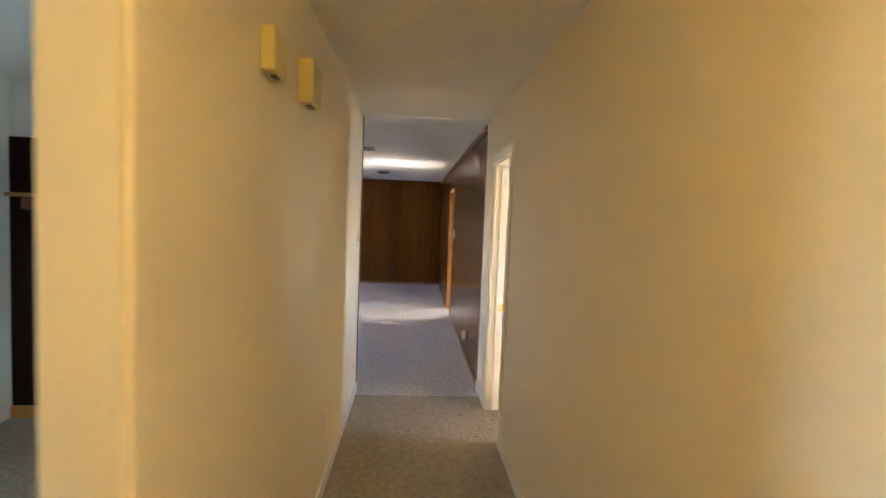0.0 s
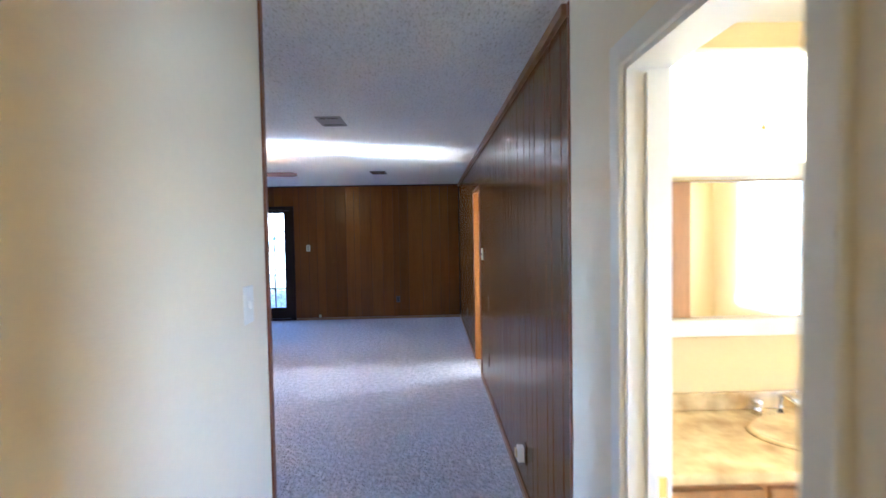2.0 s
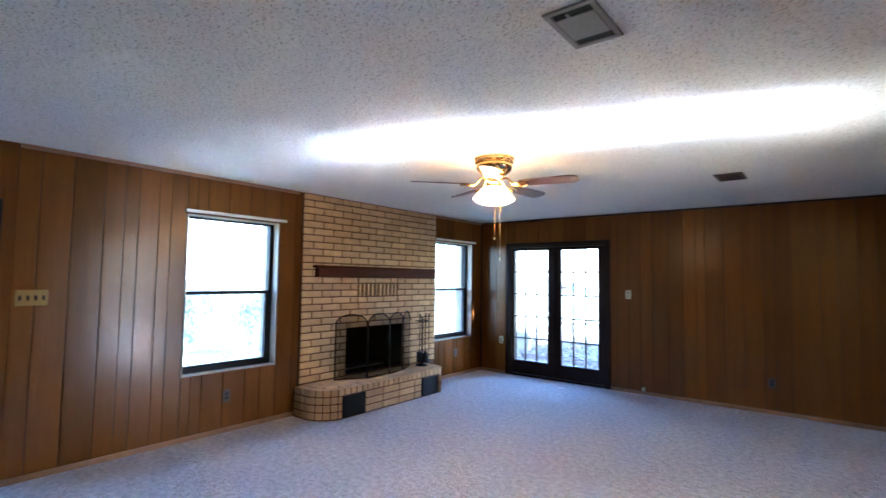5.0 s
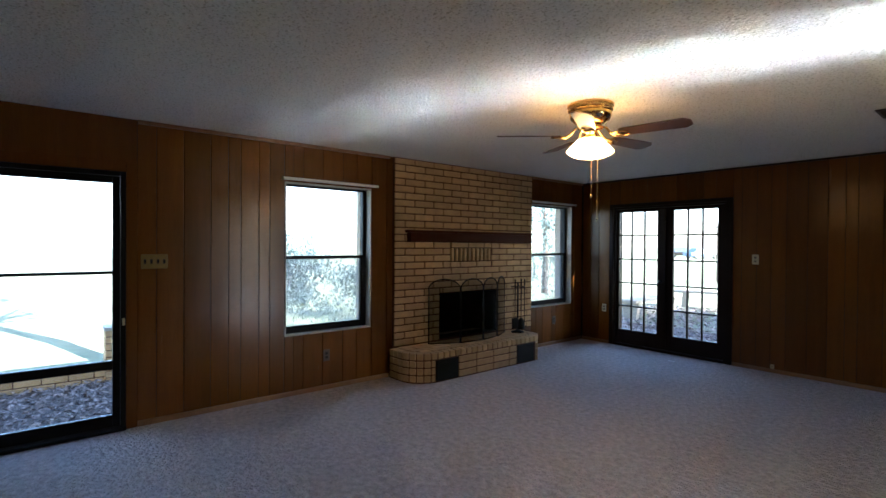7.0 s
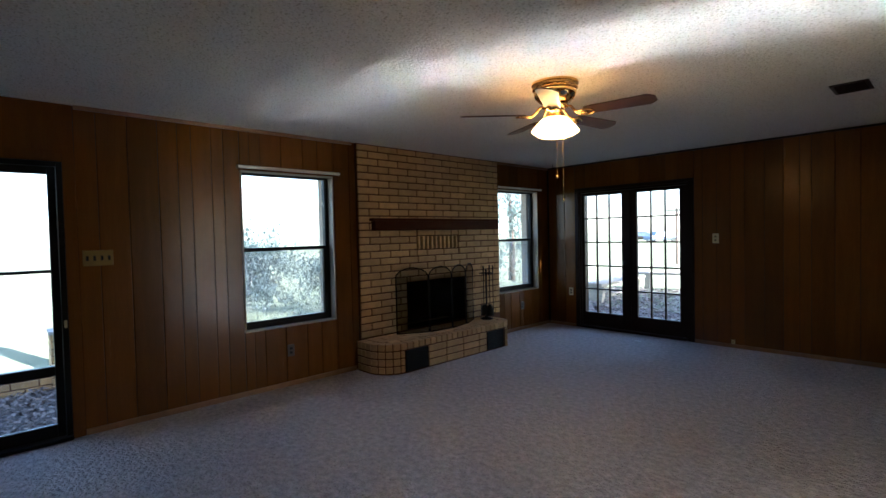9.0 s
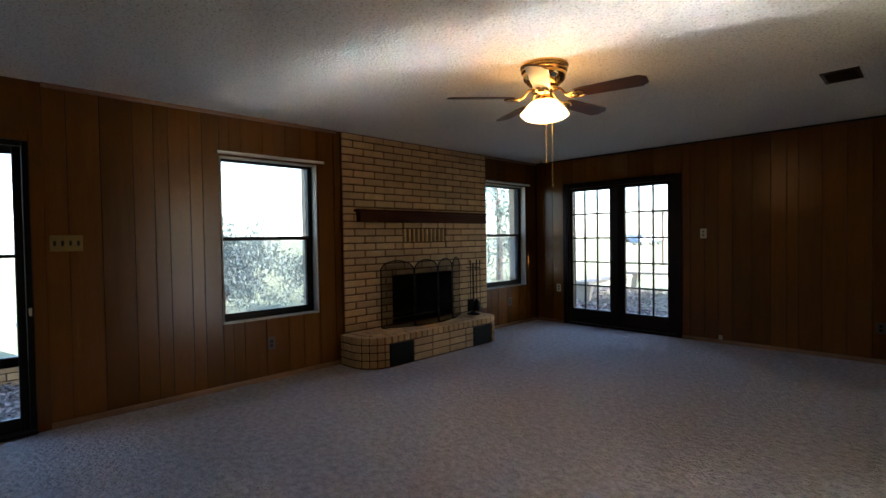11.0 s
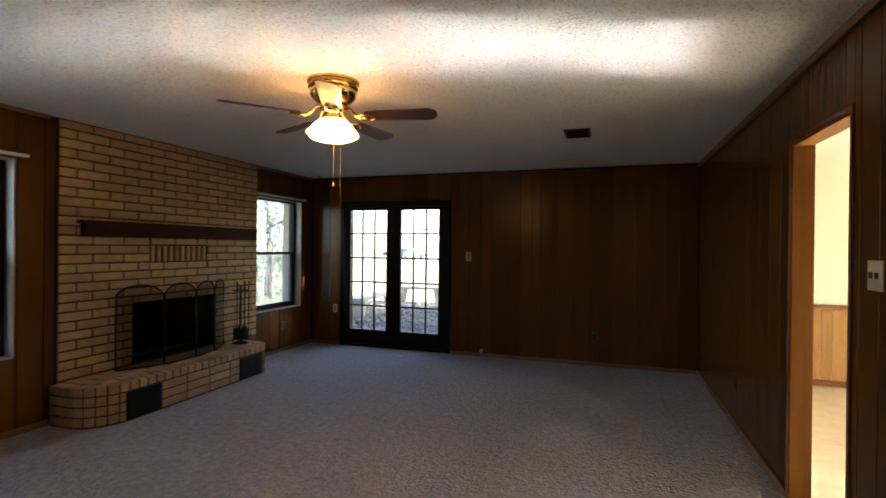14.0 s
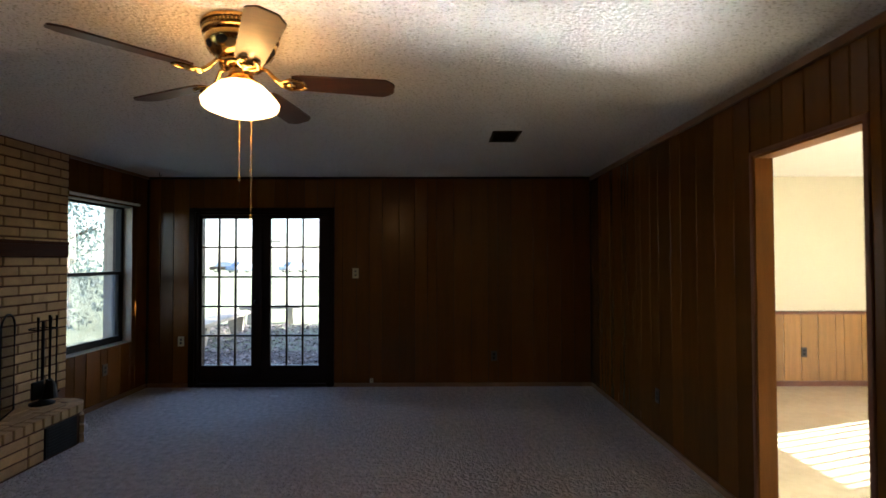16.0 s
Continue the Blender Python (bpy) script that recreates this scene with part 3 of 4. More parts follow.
# cased doorways
def lining(name, o, x0, x1, material, casing, label, width, proud, parts_label=""):
    """Jambs and casing of a doorway through a wall that runs along y."""
    y0, y1, _, z1 = o
    d = thing(name, (x0, (y0 + y1) / 2, 0), label, "doorway", kind="structure")
    for a in ((y0, y0 + 0.015, 0, z1), (y1 - 0.015, y1, 0, z1)):
        part("jamb", box(x0, x1, *a), material, d)
    part("head", box(x0, x1, y0 + 0.015, y1 - 0.015, z1 - 0.015, z1), material, d)
    for side, sx in ((x0, -1), (x1, 1)):
        c = bmesh.new()
        for a in ((y0 - width, y0 + 0.002, 0, z1 + width), (y1 - 0.002, y1 + width, 0, z1 + width), (y0 + 0.002, y1 - 0.002, z1 - 0.002, z1 + width)):
            box(min(side, side + sx * proud), max(side, side + sx * proud), *a, c, bevel=min(0.004, proud * 0.3))
        part("casing", c, casing, d)
    return d


lining("doorway_dining", DINDOOR, EAST, 0.926, JAMB, REDTRIM, "oak-lined doorway with thin red-brown edge trim", 0.022, 0.010)
bd = lining("doorway_bath", BATHDOOR, EAST, 0.941, WHITE, WHITE, "white painted bathroom doorway with brass strike", 0.066, 0.016)
part("door_stop", box(0.875, 0.905, 4.142, 4.154, 0, 2.0), WHITE, bd)
part("strike_plate", box(0.908, 0.935, 4.150, 4.156, 0.83, 0.89, bevel=0.002), BRASS, bd, "brass strike plate")
lining("doorway_side", SIDEDOOR, -0.411, HALLW, CREAM, CREAM, "cream painted doorway to a side room", 0.07, 0.016)

# ---- fireplace ----
FX, HX0 = -4.325, -3.83
fp = thing("fireplace", (FX, 9.33, 0), "buff brick fireplace with brown joints and raised hearth", "fireplace")
SLOT = (8.985, 9.685, 1.262, 1.428)
for p, q, lo, hi in holes(8.165, 10.49, 0.0, CEIL, (FIREBOX, SLOT)):
    part("mortar_backing", box(WEST - 0.008, FX - 0.008, p, q, lo, hi), MORTAR, fp)
# firebox
fb = bmesh.new()
a, b, c, d = FIREBOX
for v in (((FX - 0.02, a), (-4.85, a + 0.18)), ((FX - 0.02, b), (-4.85, b - 0.18)), ((-4.85, a + 0.18), (-4.85, b - 0.18))):
    (xa, ya), (xb, yb) = v
    fb.faces.new([fb.verts.new(p) for p in ((xa, ya, c), (xb, yb, c), (xb, yb, d), (xa, ya, d))])
for z in (c, d):
    fb.faces.new([fb.verts.new(p) for p in ((FX - 0.02, a, z), (FX - 0.02, b, z), (-4.85, b - 0.18, z), (-4.85, a + 0.18, z))])
part("firebox", fb, SOOT, fp, "soot-black firebox")
# shallow slot: a black sheet stands for the shade of its depth
part("air_slot_dark", box(-4.352, -4.349, SLOT[0], SLOT[1], SLOT[2], SLOT[3]), SOOT, fp)
shelf = box(FX - 0.005, -4.245, 8.305, 10.40, 1.604, 1.632, bevel=0.006)
box(FX - 0.005, -4.252, 8.335, 10.40, 1.497, 1.604, shelf, bevel=0.006)
part("mantel_shelf", shelf, MANTEL, fp, "dark red-brown wooden mantel beam")

# hearth: a raised slab with round ends
hy0, hy1, HZ = 8.10, 10.17, 0.322


def hearth_line(inset=0.0, n=7):
    """Outline of the hearth in plan from the wall round its front, with rounded corners."""
    pts = [(FX, hy0 + inset)]
    for cy, a0 in ((hy0 + 0.30, -90), (hy1 - 0.22, 0)):
        rr = (0.30 if a0 else 0.22) - inset
        cx = HX0 - (0.30 if a0 else 0.22)
        for i in range(n + 1):
            ang = radians(a0 + 90 * i / n)
            pts.append((cx + rr * math.cos(ang), cy + rr * math.sin(ang)))
    pts.append((FX, hy1 - inset))
    return pts


hb = bmesh.new()
base = [hb.verts.new((x, y, 0)) for x, y in hearth_line(0.010)]
f = hb.faces.new(base)
r = bmesh.ops.extrude_face_region(hb, geom=[f])
bmesh.ops.translate(hb, vec=(0, 0, HZ - 0.008), verts=[v for v in r["geom"] if isinstance(v, bmesh.types.BMVert)])
hearth = part("hearth", hb, MORTAR, fp)

# hearth facing: a row of upright headers on top, stretchers below, both bent round the ends
line = [Vector(p) for p in hearth_line(0.0, 10)]
cum = [0.0]
for p, q in zip(line, line[1:]):
    cum.append(cum[-1] + (q - p).length)


def along(s):
    """Place and turn on the hearth's front line after s metres."""
    for i in range(len(line) - 1):
        if s <= cum[i + 1] or i == len(line) - 2:
            u = (s - cum[i]) / max(1e-6, cum[i + 1] - cum[i])
            d = (line[i + 1] - line[i]).normalized()
            return line[i].lerp(line[i + 1], u), math.degrees(math.atan2(d.y, d.x)) - 90


GRILLES = ((8.38, 8.69), (9.65, 9.955))
for z0, z1, step in ((0.245, HZ, 0.082), (0.167, 0.240, None), (0.089, 0.162, None), (0.012, 0.084, None)):
    s, k = 0.01, 0
    row = int(z0 * 13)
    while s < cum[-1] - 0.03:
        p, turn = along(s)
        bent = p.x < HX0 - 0.015
        w = step or (0.082 if bent else 0.27)
        if not step and not bent and k == 0:
            k, w = 1, (0.135 if row % 2 else 0.27)
        w = min(w, cum[-1] - 0.005 - s)
        mid, turn = along(s + w / 2)
        nxt, _ = along(s + w)
        if not step:
            for g0, g1 in GRILLES:
                if p.x > HX0 - 0.02 and p.y < g0 - 0.008 < nxt.y:
                    w = g0 - 0.006 - p.y
                    mid, turn = along(s + w / 2)
            if any(g0 - 0.007 < mid.y < g1 + 0.001 and mid.x > HX0 - 0.03 for g0, g1 in GRILLES):
                s = next(s + g1 - p.y + 0.006 for g0, g1 in GRILLES if g0 - 0.007 < mid.y < g1 + 0.001)
                continue
        if w > 0.03:
            m = pose(0, 0, 0, 0, 0, turn)
            dep = 0.10 if step else 0.03
            off = m @ Vector((-dep / 2 + 0.002, 0, 0))
            piece("brick", (dep, w - 0.014, z1 - z0 - 0.009), BRICK, hearth, (mid.x + off.x, mid.y + off.y, (z0 + z1) / 2), m)
        s += max(w, 0.03)
# hearth top: paving bricks behind the edge row
for i, (x, y) in enumerate(((-4.275, 8.205), (-4.175, 8.205), (-4.075, 8.222), (-3.985, 8.275))):
    first = True
    while y < 10.02:
        w = min(0.135 if i % 2 and first else 0.27, 10.06 - y)
        first = False
        piece("brick", (0.088, w - 0.012, 0.03), BRICK, hearth, (x, y + w / 2, HZ - 0.017))
        y += w
for g0, g1 in GRILLES:
    g = part("air_grille", box(HX0 - 0.02, HX0 + 0.004, g0, g1, 0.014, 0.238, bevel=0.003), IRON, fp, "black air grille")
    for k in range(9):
        z = 0.035 + k * 0.0225
        part("louvre", box(HX0 + 0.004, HX0 + 0.009, g0 + 0.015, g1 - 0.015, z, z + 0.008), IRON, g)
# face bricks
course, z, n = 0.0785, HZ + 0.002, 0
while z < CEIL - 0.03:
    hi = min(z + course, CEIL - 0.004)
    y = 8.165
    first = True
    while y < 10.48:
        w = (0.145 if n % 2 else 0.278) if first else 0.278
        first = False
        w = min(w, 10.49 - y)
        for p, q, lo, top in holes(y, y + w, z, hi, (FIREBOX, SLOT)):
            if q - p > 0.03 and top - lo > 0.02:
                piece("brick", (0.022, q - p - 0.014, top - lo - 0.015), BRICK, fp, (FX - 0.009, (p + q) / 2, (lo + top) / 2))
        y += w
    z += course
    n += 1
for k in range(10):
    y = SLOT[0] + 0.035 + k * 0.07
    piece("brick", (0.03, 0.038, SLOT[3] - SLOT[2] - 0.01), BRICK, fp, (FX - 0.012, y, (SLOT[2] + SLOT[3]) / 2))

# folding fire screen
SCR = ((-4.23, 8.57), (-4.05, 8.91), (-4.03, 9.26), (-4.08, 9.55), (-4.22, 9.83))
fs = thing("fire_screen", (-4.1, 9.15, HZ), "black folding wire fire screen with arched panels", "fire screen")
for (xa, ya), (xb, yb) in zip(SCR, SCR[1:]):
    A, B = Vector((xa, ya, HZ + 0.006)), Vector((xb, yb, HZ + 0.006))
    A, B = A.lerp(B, 0.02), B.lerp(A, 0.02)
    arch = [A + (B - A) * (i / 12) + Vector((0, 0, 0.655 + 0.085 * math.sin(math.pi * i / 12) ** 0.6)) for i in range(13)]
    fr = tube([A, *arch, B, A], 0.007, 6)
    pf = part("panel_frame", fr, IRON, fs, smooth=True)
    me = bmesh.new()
    lo = [me.verts.new(A + (B - A) * (i / 12)) for i in range(13)]
    hi = [me.verts.new(p) for p in arch]
    for i in range(12):
        me.faces.new((lo[i], lo[i + 1], hi[i + 1], hi[i]))
    part("wire_mesh", me, SCREEN, pf, "fine dark wire mesh")

# fireside tools on a stand
ft = thing("fireplace_tools", (-4.13, 10.0, HZ), "black iron fireside tool set hanging on a stand", "fireplace tools")
tx, ty = -4.13, 9.985
st = lathe([(0.085, 0), (0.085, 0.012), (0.03, 0.03), (0.012, 0.05)], 20)
st.transform(Matrix.Translation((tx, ty, HZ)))
part("base", st, IRON, ft, smooth=True)
part("pole", tube([(tx, ty, HZ + 0.03), (tx, ty, HZ + 0.66)], 0.011), IRON, ft, smooth=True)
part("hanger", tube([(tx + 0.09 * math.cos(a), ty + 0.09 * math.sin(a), HZ + 0.60) for a in np.linspace(0, 2 * math.pi, 17)], 0.005, 6), IRON, ft)
for k, (dx, dy) in enumerate(((0.03, -0.085), (0.085, -0.03), (0.05, 0.075), (-0.02, 0.09))):
    t0 = (tx + dx, ty + dy)
    b = tube([(*t0, HZ + 0.16), (*t0, HZ + 0.55), (t0[0], t0[1], HZ + 0.70)], 0.006, 6, radii=[0.005, 0.006, 0.010])
    tool = part("tool", b, IRON, ft)
    if k == 0:
        part("shovel", box(t0[0] - 0.008, t0[0] + 0.01, t0[1] - 0.055, t0[1] + 0.055, HZ + 0.06, HZ + 0.20, bevel=0.006), IRON, tool)
    elif k == 1:
        br = lathe([(0.02, 0.20), (0.035, 0.17), (0.055, 0.06)], 14)
        br.transform(Matrix.Translation((*t0, HZ)))
        part("brush", br, IRON, tool)
    elif k == 2:
        part("poker_hook", tube([(*t0, HZ + 0.17), (*t0, HZ + 0.06), (t0[0] + 0.03, t0[1], HZ + 0.09)], 0.006, 6), IRON, tool)
    else:
        part("tong_jaw", box(t0[0] - 0.012, t0[0] + 0.012, t0[1] - 0.02, t0[1] + 0.02, HZ + 0.07, HZ + 0.18, bevel=0.004), IRON, tool)

# ---- ceiling fan ----
FANX, FANY = -1.775, 8.075
fan = thing("ceiling_fan", (FANX, FANY, CEIL), "brass hugger ceiling fan, five walnut blades, lit glass shade", "ceiling fan")
T = Matrix.Translation((FANX, FANY, 0))


def fanpart(name, bm, material, parent=None, label="", smooth=True):
    bm.transform(T)
    return part(name, bm, material, parent or fan, label, smooth)


canopy = fanpart("canopy", lathe([(0.148, 2.44), (0.156, 2.436), (0.156, 2.424), (0.148, 2.420), (0.148, 2.408), (0.152, 2.402), (0.150, 2.394), (0.138, 2.388)], 48), BRASS, label="polished brass canopy", smooth=False)
for k in range(60):
    a = 2 * math.pi * k / 60
    bead = box(-0.002, 0.002, -0.004, 0.004, -0.004, 0.004)
    bead.transform(Matrix.Translation((0.149 * math.cos(a), 0.149 * math.sin(a), 2.414)) @ pose(0, 0, 0, 0, 0, math.degrees(a)))
    fanpart("bead", bead, DULLBRASS, canopy, smooth=False)
motor = fanpart("motor_housing", lathe([(0.136, 2.388), (0.142, 2.376), (0.138, 2.355), (0.122, 2.328), (0.098, 2.306), (0.075, 2.296)], 40), BRASS)
for k in range(10):
    a = 36 * k + 6
    slot = lathe([(0.001, -0.004), (0.015, -0.003), (0.017, 0.0), (0.015, 0.002), (0.001, 0.003)], 14)
    slot.transform(pose(0, 0, 0, 0, 0, a) @ Matrix.Translation((0.128, 0, 2.341)) @ pose(0, 0, 0, 0, 118, 0) @ Matrix.Diagonal((1, 1.5, 1, 1)))
    fanpart("vent_opening", slot, IRON, motor, "black vent opening", smooth=False)
fanpart("rotor", lathe([(0.074, 2.296), (0.086, 2.288), (0.086, 2.272), (0.06, 2.264)], 32), BRASS)
fanpart("light_kit", lathe([(0.052, 2.264), (0.046, 2.252), (0.050, 2.232), (0.056, 2.222), (0.072, 2.212), (0.078, 2.200), (0.074, 2.190)], 32), BRASS, label="brass light fitter")
for k in range(5):
    a = 11 + 72 * k
    R = pose(0, 0, 0, 0, 0, a)
    bl = bmesh.new()
    outline = [(0.205, -0.046), (0.24, -0.054), (0.595, -0.066), (0.606, -0.062), (0.638, -0.034), (0.641, -0.028), (0.641, 0.028), (0.638, 0.034), (0.606, 0.062), (0.595, 0.066), (0.24, 0.054), (0.205, 0.046)]
    vs = [bl.verts.new((x, y, 0)) for x, y in outline]
    f = bl.faces.new(vs)
    r = bmesh.ops.extrude_face_region(bl, geom=[f])
    bmesh.ops.translate(bl, vec=(0, 0, 0.007), verts=[v for v in r["geom"] if isinstance(v, bmesh.types.BMVert)])
    bl.transform(R @ Matrix.Translation((0, 0, 2.222)) @ pose(0, 0, 0, -12, 0, 0))
    blade = fanpart("blade", bl, BLADE, label="glossy walnut blade", smooth=False)
    ir = tube([(0.07, 0, 2.278), (0.105, 0.014, 2.272), (0.135, 0.004, 2.236), (0.165, -0.006, 2.214), (0.20, 0, 2.216)], 0.010, 8, radii=[0.011, 0.008, 0.010, 0.011, 0.009])
    for s in (-1, 1):
        tube([(0.155, 0, 2.216), (0.172, 0.022 * s, 2.214 - 0.004 * s), (0.20, 0.038 * s, 2.214 - 0.008 * s), (0.245, 0.030 * s, 2.214 - 0.006 * s), (0.262, 0.012 * s, 2.214 - 0.002 * s)], 0.007, 8, ir)
    join(ir, lathe([(0.001, 2.203), (0.018, 2.206), (0.022, 2.213), (0.001, 2.217)], 14), Matrix.Translation((0.205, 0, 0)))
    ir.transform(R)
    fanpart("blade_iron", ir, BRASS, blade, "curled brass blade bracket")
fanpart("shade", lathe([(0.076, 2.204), (0.090, 2.194), (0.124, 2.158), (0.148, 2.130), (0.156, 2.117), (0.151, 2.108), (0.130, 2.092), (0.095, 2.078), (0.05, 2.071), (0.001, 2.069)], 64, wave=8, depth=0.03), SHADE, label="lit scalloped white glass shade")
bb = bmesh.new()
bmesh.ops.create_uvsphere(bb, u_segments=16, v_segments=12, radius=0.028)
bb.transform(Matrix.Diagonal((1, 1, 1.25, 1)))
bb.transform(Matrix.Translation((0, 0, 2.13)))
fanpart("bulb", bb, BULB, label="burning bulb")
for x, y, z in ((-0.03, 0.06, 1.806), (0.025, 0.05, 1.64)):
    ch = bmesh.new()
    zz = 2.20
    while zz > z + 0.02:
        join(ch, lathe([(0.0008, zz), (0.0032, zz - 0.004), (0.0008, zz - 0.008)], 6), Matrix.Translation((x, y, 0)))
        zz -= 0.0105
    c = fanpart("pull_chain", ch, BRASS)
    fob = lathe([(0.001, z + 0.025), (0.006, z + 0.016), (0.008, z + 0.004), (0.001, z)], 12)
    fob.transform(Matrix.Translation((x, y, 0)))
    fanpart("fob", fob, BRASS, c)


# ---- ceiling vents ----
def ceiling_vent(x0, x1, y0, y1, metal, plate_share=0.0):
    v = thing("ceiling_vent", ((x0 + x1) / 2, (y0 + y1) / 2, CEIL), "grey metal air vent in the popcorn ceiling", "air vent", "ceiling vents")
    f = bmesh.new()
    z0, z1, w = CEIL - 0.010, CEIL - 0.001, 0.022
    for a in ((x0, x1, y0, y0 + w), (x0, x1, y1 - w, y1), (x0, x0 + w, y0 + w, y1 - w), (x1 - w, x1, y0 + w, y1 - w)):
        box(*a, z0, z1, f, bevel=0.003)
    part("frame", f, metal, v)
    # no duct above: a black sheet stands for the shade inside it
    part("backing", box(x0 + w, x1 - w, y0 + w, y1 - w, CEIL - 0.003, CEIL - 0.001), RUBBER, v)
    if plate_share:
        c, half = (y0 + y1) / 2, (y1 - y0) / 2 * plate_share
        part("damper_plate", box(x0 + w + 0.002, x1 - w - 0.002, c - half, c + half, CEIL - 0.009, CEIL - 0.004, bevel=0.002), metal, v)
        part("damper_lever", box(x0 + w + 0.05, x0 + w + 0.062, c - half - 0.03, c - half - 0.004, CEIL - 0.012, CEIL - 0.005, bevel=0.002), metal, v)
        return
    n = 9
    for i in range(n):
        y = y0 + w + (y1 - y0 - 2 * w) * (i + 0.5) / n
        s = box(-(x1 - x0) / 2 + w, (x1 - x0) / 2 - w, -0.009, 0.009, -0.001, 0.001)
        s.transform(Matrix.Translation(((x0 + x1) / 2, y, CEIL - 0.011)) @ pose(0, 0, 0, 32, 0, 0))
        part("slat", s, metal, v)


ceiling_vent(-0.545, -0.355, 6.45, 6.755, VENT, 0.56)
ceiling_vent(-0.545, -0.325, 9.69, 10.01, BROWNPLATE)
hk = thing("ceiling_hook", (-4.055, 11.436, CEIL), "small dark plant hook screwed into the ceiling", "hook")
part("hook", tube([(-4.055, 11.436, 2.44), (-4.055, 11.436, 2.41), (-4.045, 11.436, 2.40), (-4.03, 11.436, 2.41)], 0.004, 6), IRON, hk)


# ---- plates on the walls ----
def plate(name, place, out, w, h, material, label, category, marks=(), mark_material=None, mark="toggle"):
    """A cover plate on a wall; out: the way it looks (degrees about z from +x); marks: (across, up, w, h) of its toggles or slots."""
    m = Matrix.Translation(place) @ pose(0, 0, 0, 0, 0, out)
    p = thing(name, place, label, category, kind="")
    b = box(0.0, 0.007, -w / 2, w / 2, -h / 2, h / 2, bevel=0.003)
    b.transform(m)
    c = part("cover_plate", b, material, p)
    for a, u, mw, mh in marks:
        t = box(0.006, 0.016 if mark == "toggle" else 0.009, a - mw / 2, a + mw / 2, u - mh / 2, u + mh / 2, bevel=0.0015)
        t.transform(m)
        part(mark, t, mark_material or material, p)
    return p


DUP = ((0, 0.02, 0.028, 0.026), (0, -0.02, 0.028, 0.026))
plate("light_switch", (WEST, 5.855, 1.316), 0, 0.19, 0.115, DULLBRASS, "dull brass four-gang switch plate on panelling", "light switch", [(x, 0, 0.016, 0.036) for x in (-0.068, -0.023, 0.023, 0.068)], IRON)
plate("wall_outlet", (WEST, 7.367, 0.344), 0, 0.07, 0.115, BROWNPLATE, "brown wall outlet under a window", "outlet", DUP, BLACK, "socket")
plate("wall_outlet", (WEST, 11.03, 0.358), 0, 0.07, 0.115, BROWNPLATE, "brown wall outlet under a window", "outlet", DUP, BLACK, "socket")
plate("light_switch", (-1.93, NORTH, 1.316), -90, 0.072, 0.118, PLATE, "ivory switch plate on dark panelling", "light switch", [(0, 0.022, 0.02, 0.022), (0, -0.022, 0.02, 0.022)], BROWNPLATE)
plate("wall_outlet", (-0.319, NORTH, 0.353), -90, 0.07, 0.115, BROWNPLATE, "brown wall outlet on the end wall", "outlet", DUP, BLACK, "socket")
plate("wall_outlet", (-3.95, NORTH, 0.53), -90, 0.07, 0.115, PLATE, "ivory wall outlet beside the french doors", "outlet", DUP, BROWNPLATE, "socket")
plate("cable_jack", (-1.74, NORTH - 0.014, 0.075), -90, 0.04, 0.05, PLATE, "small white cable jack on the baseboard", "cable jack", ((0, 0, 0.012, 0.012),), DULLBRASS, "socket")
plate("light_switch", (EAST, 7.834, 1.34), 180, 0.115, 0.12, PLATE, "ivory double switch plate beside the doorway", "light switch", [(x, 0, 0.011, 0.026) for x in (-0.023, 0.023)], BROWNPLATE)
plate("wall_outlet", (EAST, 10.02, 0.362), 180, 0.07, 0.115, BROWNPLATE, "brown wall outlet on panelling", "outlet", DUP, BLACK, "socket")
plate("wall_outlet", (EAST, 7.41, 0.352), 180, 0.07, 0.115, BROWNPLATE, "brown wall outlet on panelling", "outlet", DUP, BLACK, "socket")
plate("wall_outlet", (EAST, 5.64, 0.27), 180, 0.07, 0.115, BROWNPLATE, "brown wall outlet near the hallway", "outlet", DUP, BLACK, "socket")
plate("light_switch", (HALLW, 4.38, 1.365), 0, 0.072, 0.118, WHITE, "white switch plate on the hallway wall", "light switch", ((0, 0, 0.012, 0.024),), WHITE)
plate("wall_outlet", (HALLW, 2.95, 0.40), 0, 0.07, 0.115, WHITE, "white outlet plate on the hallway wall", "outlet", DUP, WHITE, "socket")
plate("wall_outlet", (3.28, 11.704, 0.39), -90, 0.07, 0.115, BROWNPLATE, "brown wall outlet in the oak wainscot", "outlet", DUP, BLACK, "socket")
nl = thing("plug_in_night_light", (EAST - 0.02, 5.645, 0.25), "white plug-in night light in a wall outlet", "night light")
part("body", box(EAST - 0.050, EAST - 0.0095, 5.615, 5.672, 0.225, 0.315, bevel=0.010), WHITE, nl)
part("cap", box(EAST - 0.062, EAST - 0.046, 5.622, 5.665, 0.25, 0.30, bevel=0.007), PLATE, nl)
ps = thing("paper_scrap", (-2.73, 11.33, 0.004), "small white scrap lying on the carpet", "paper scrap")
part("sheet", box(-2.775, -2.69, 11.315, 11.345, 0.003, 0.011, bevel=0.003), PAPER, ps)

# door chimes high in the hallway
for (cy0, cy1, z0, z1, dep), lb in (((2.15, 2.33, 1.995, 2.16, 0.06), "yellowed plastic door chime box high on the wall"), ((1.70, 1.85, 1.98, 2.11, 0.042), "yellowed plastic alarm box high on the wall")):
    ch = thing("door_chime", (HALLW, (cy0 + cy1) / 2, z0), lb, "door chime", "boxes on the hallway wall")
    part("housing", box(HALLW, HALLW + dep, cy0, cy1, z0, z1, bevel=0.008), IVORY, ch)
    part("grille", box(HALLW + dep * 0.35, HALLW + dep * 0.8, cy0 + 0.05, cy1 - 0.05, z0 - 0.004, z0 + 0.003), BROWNPLATE, ch)

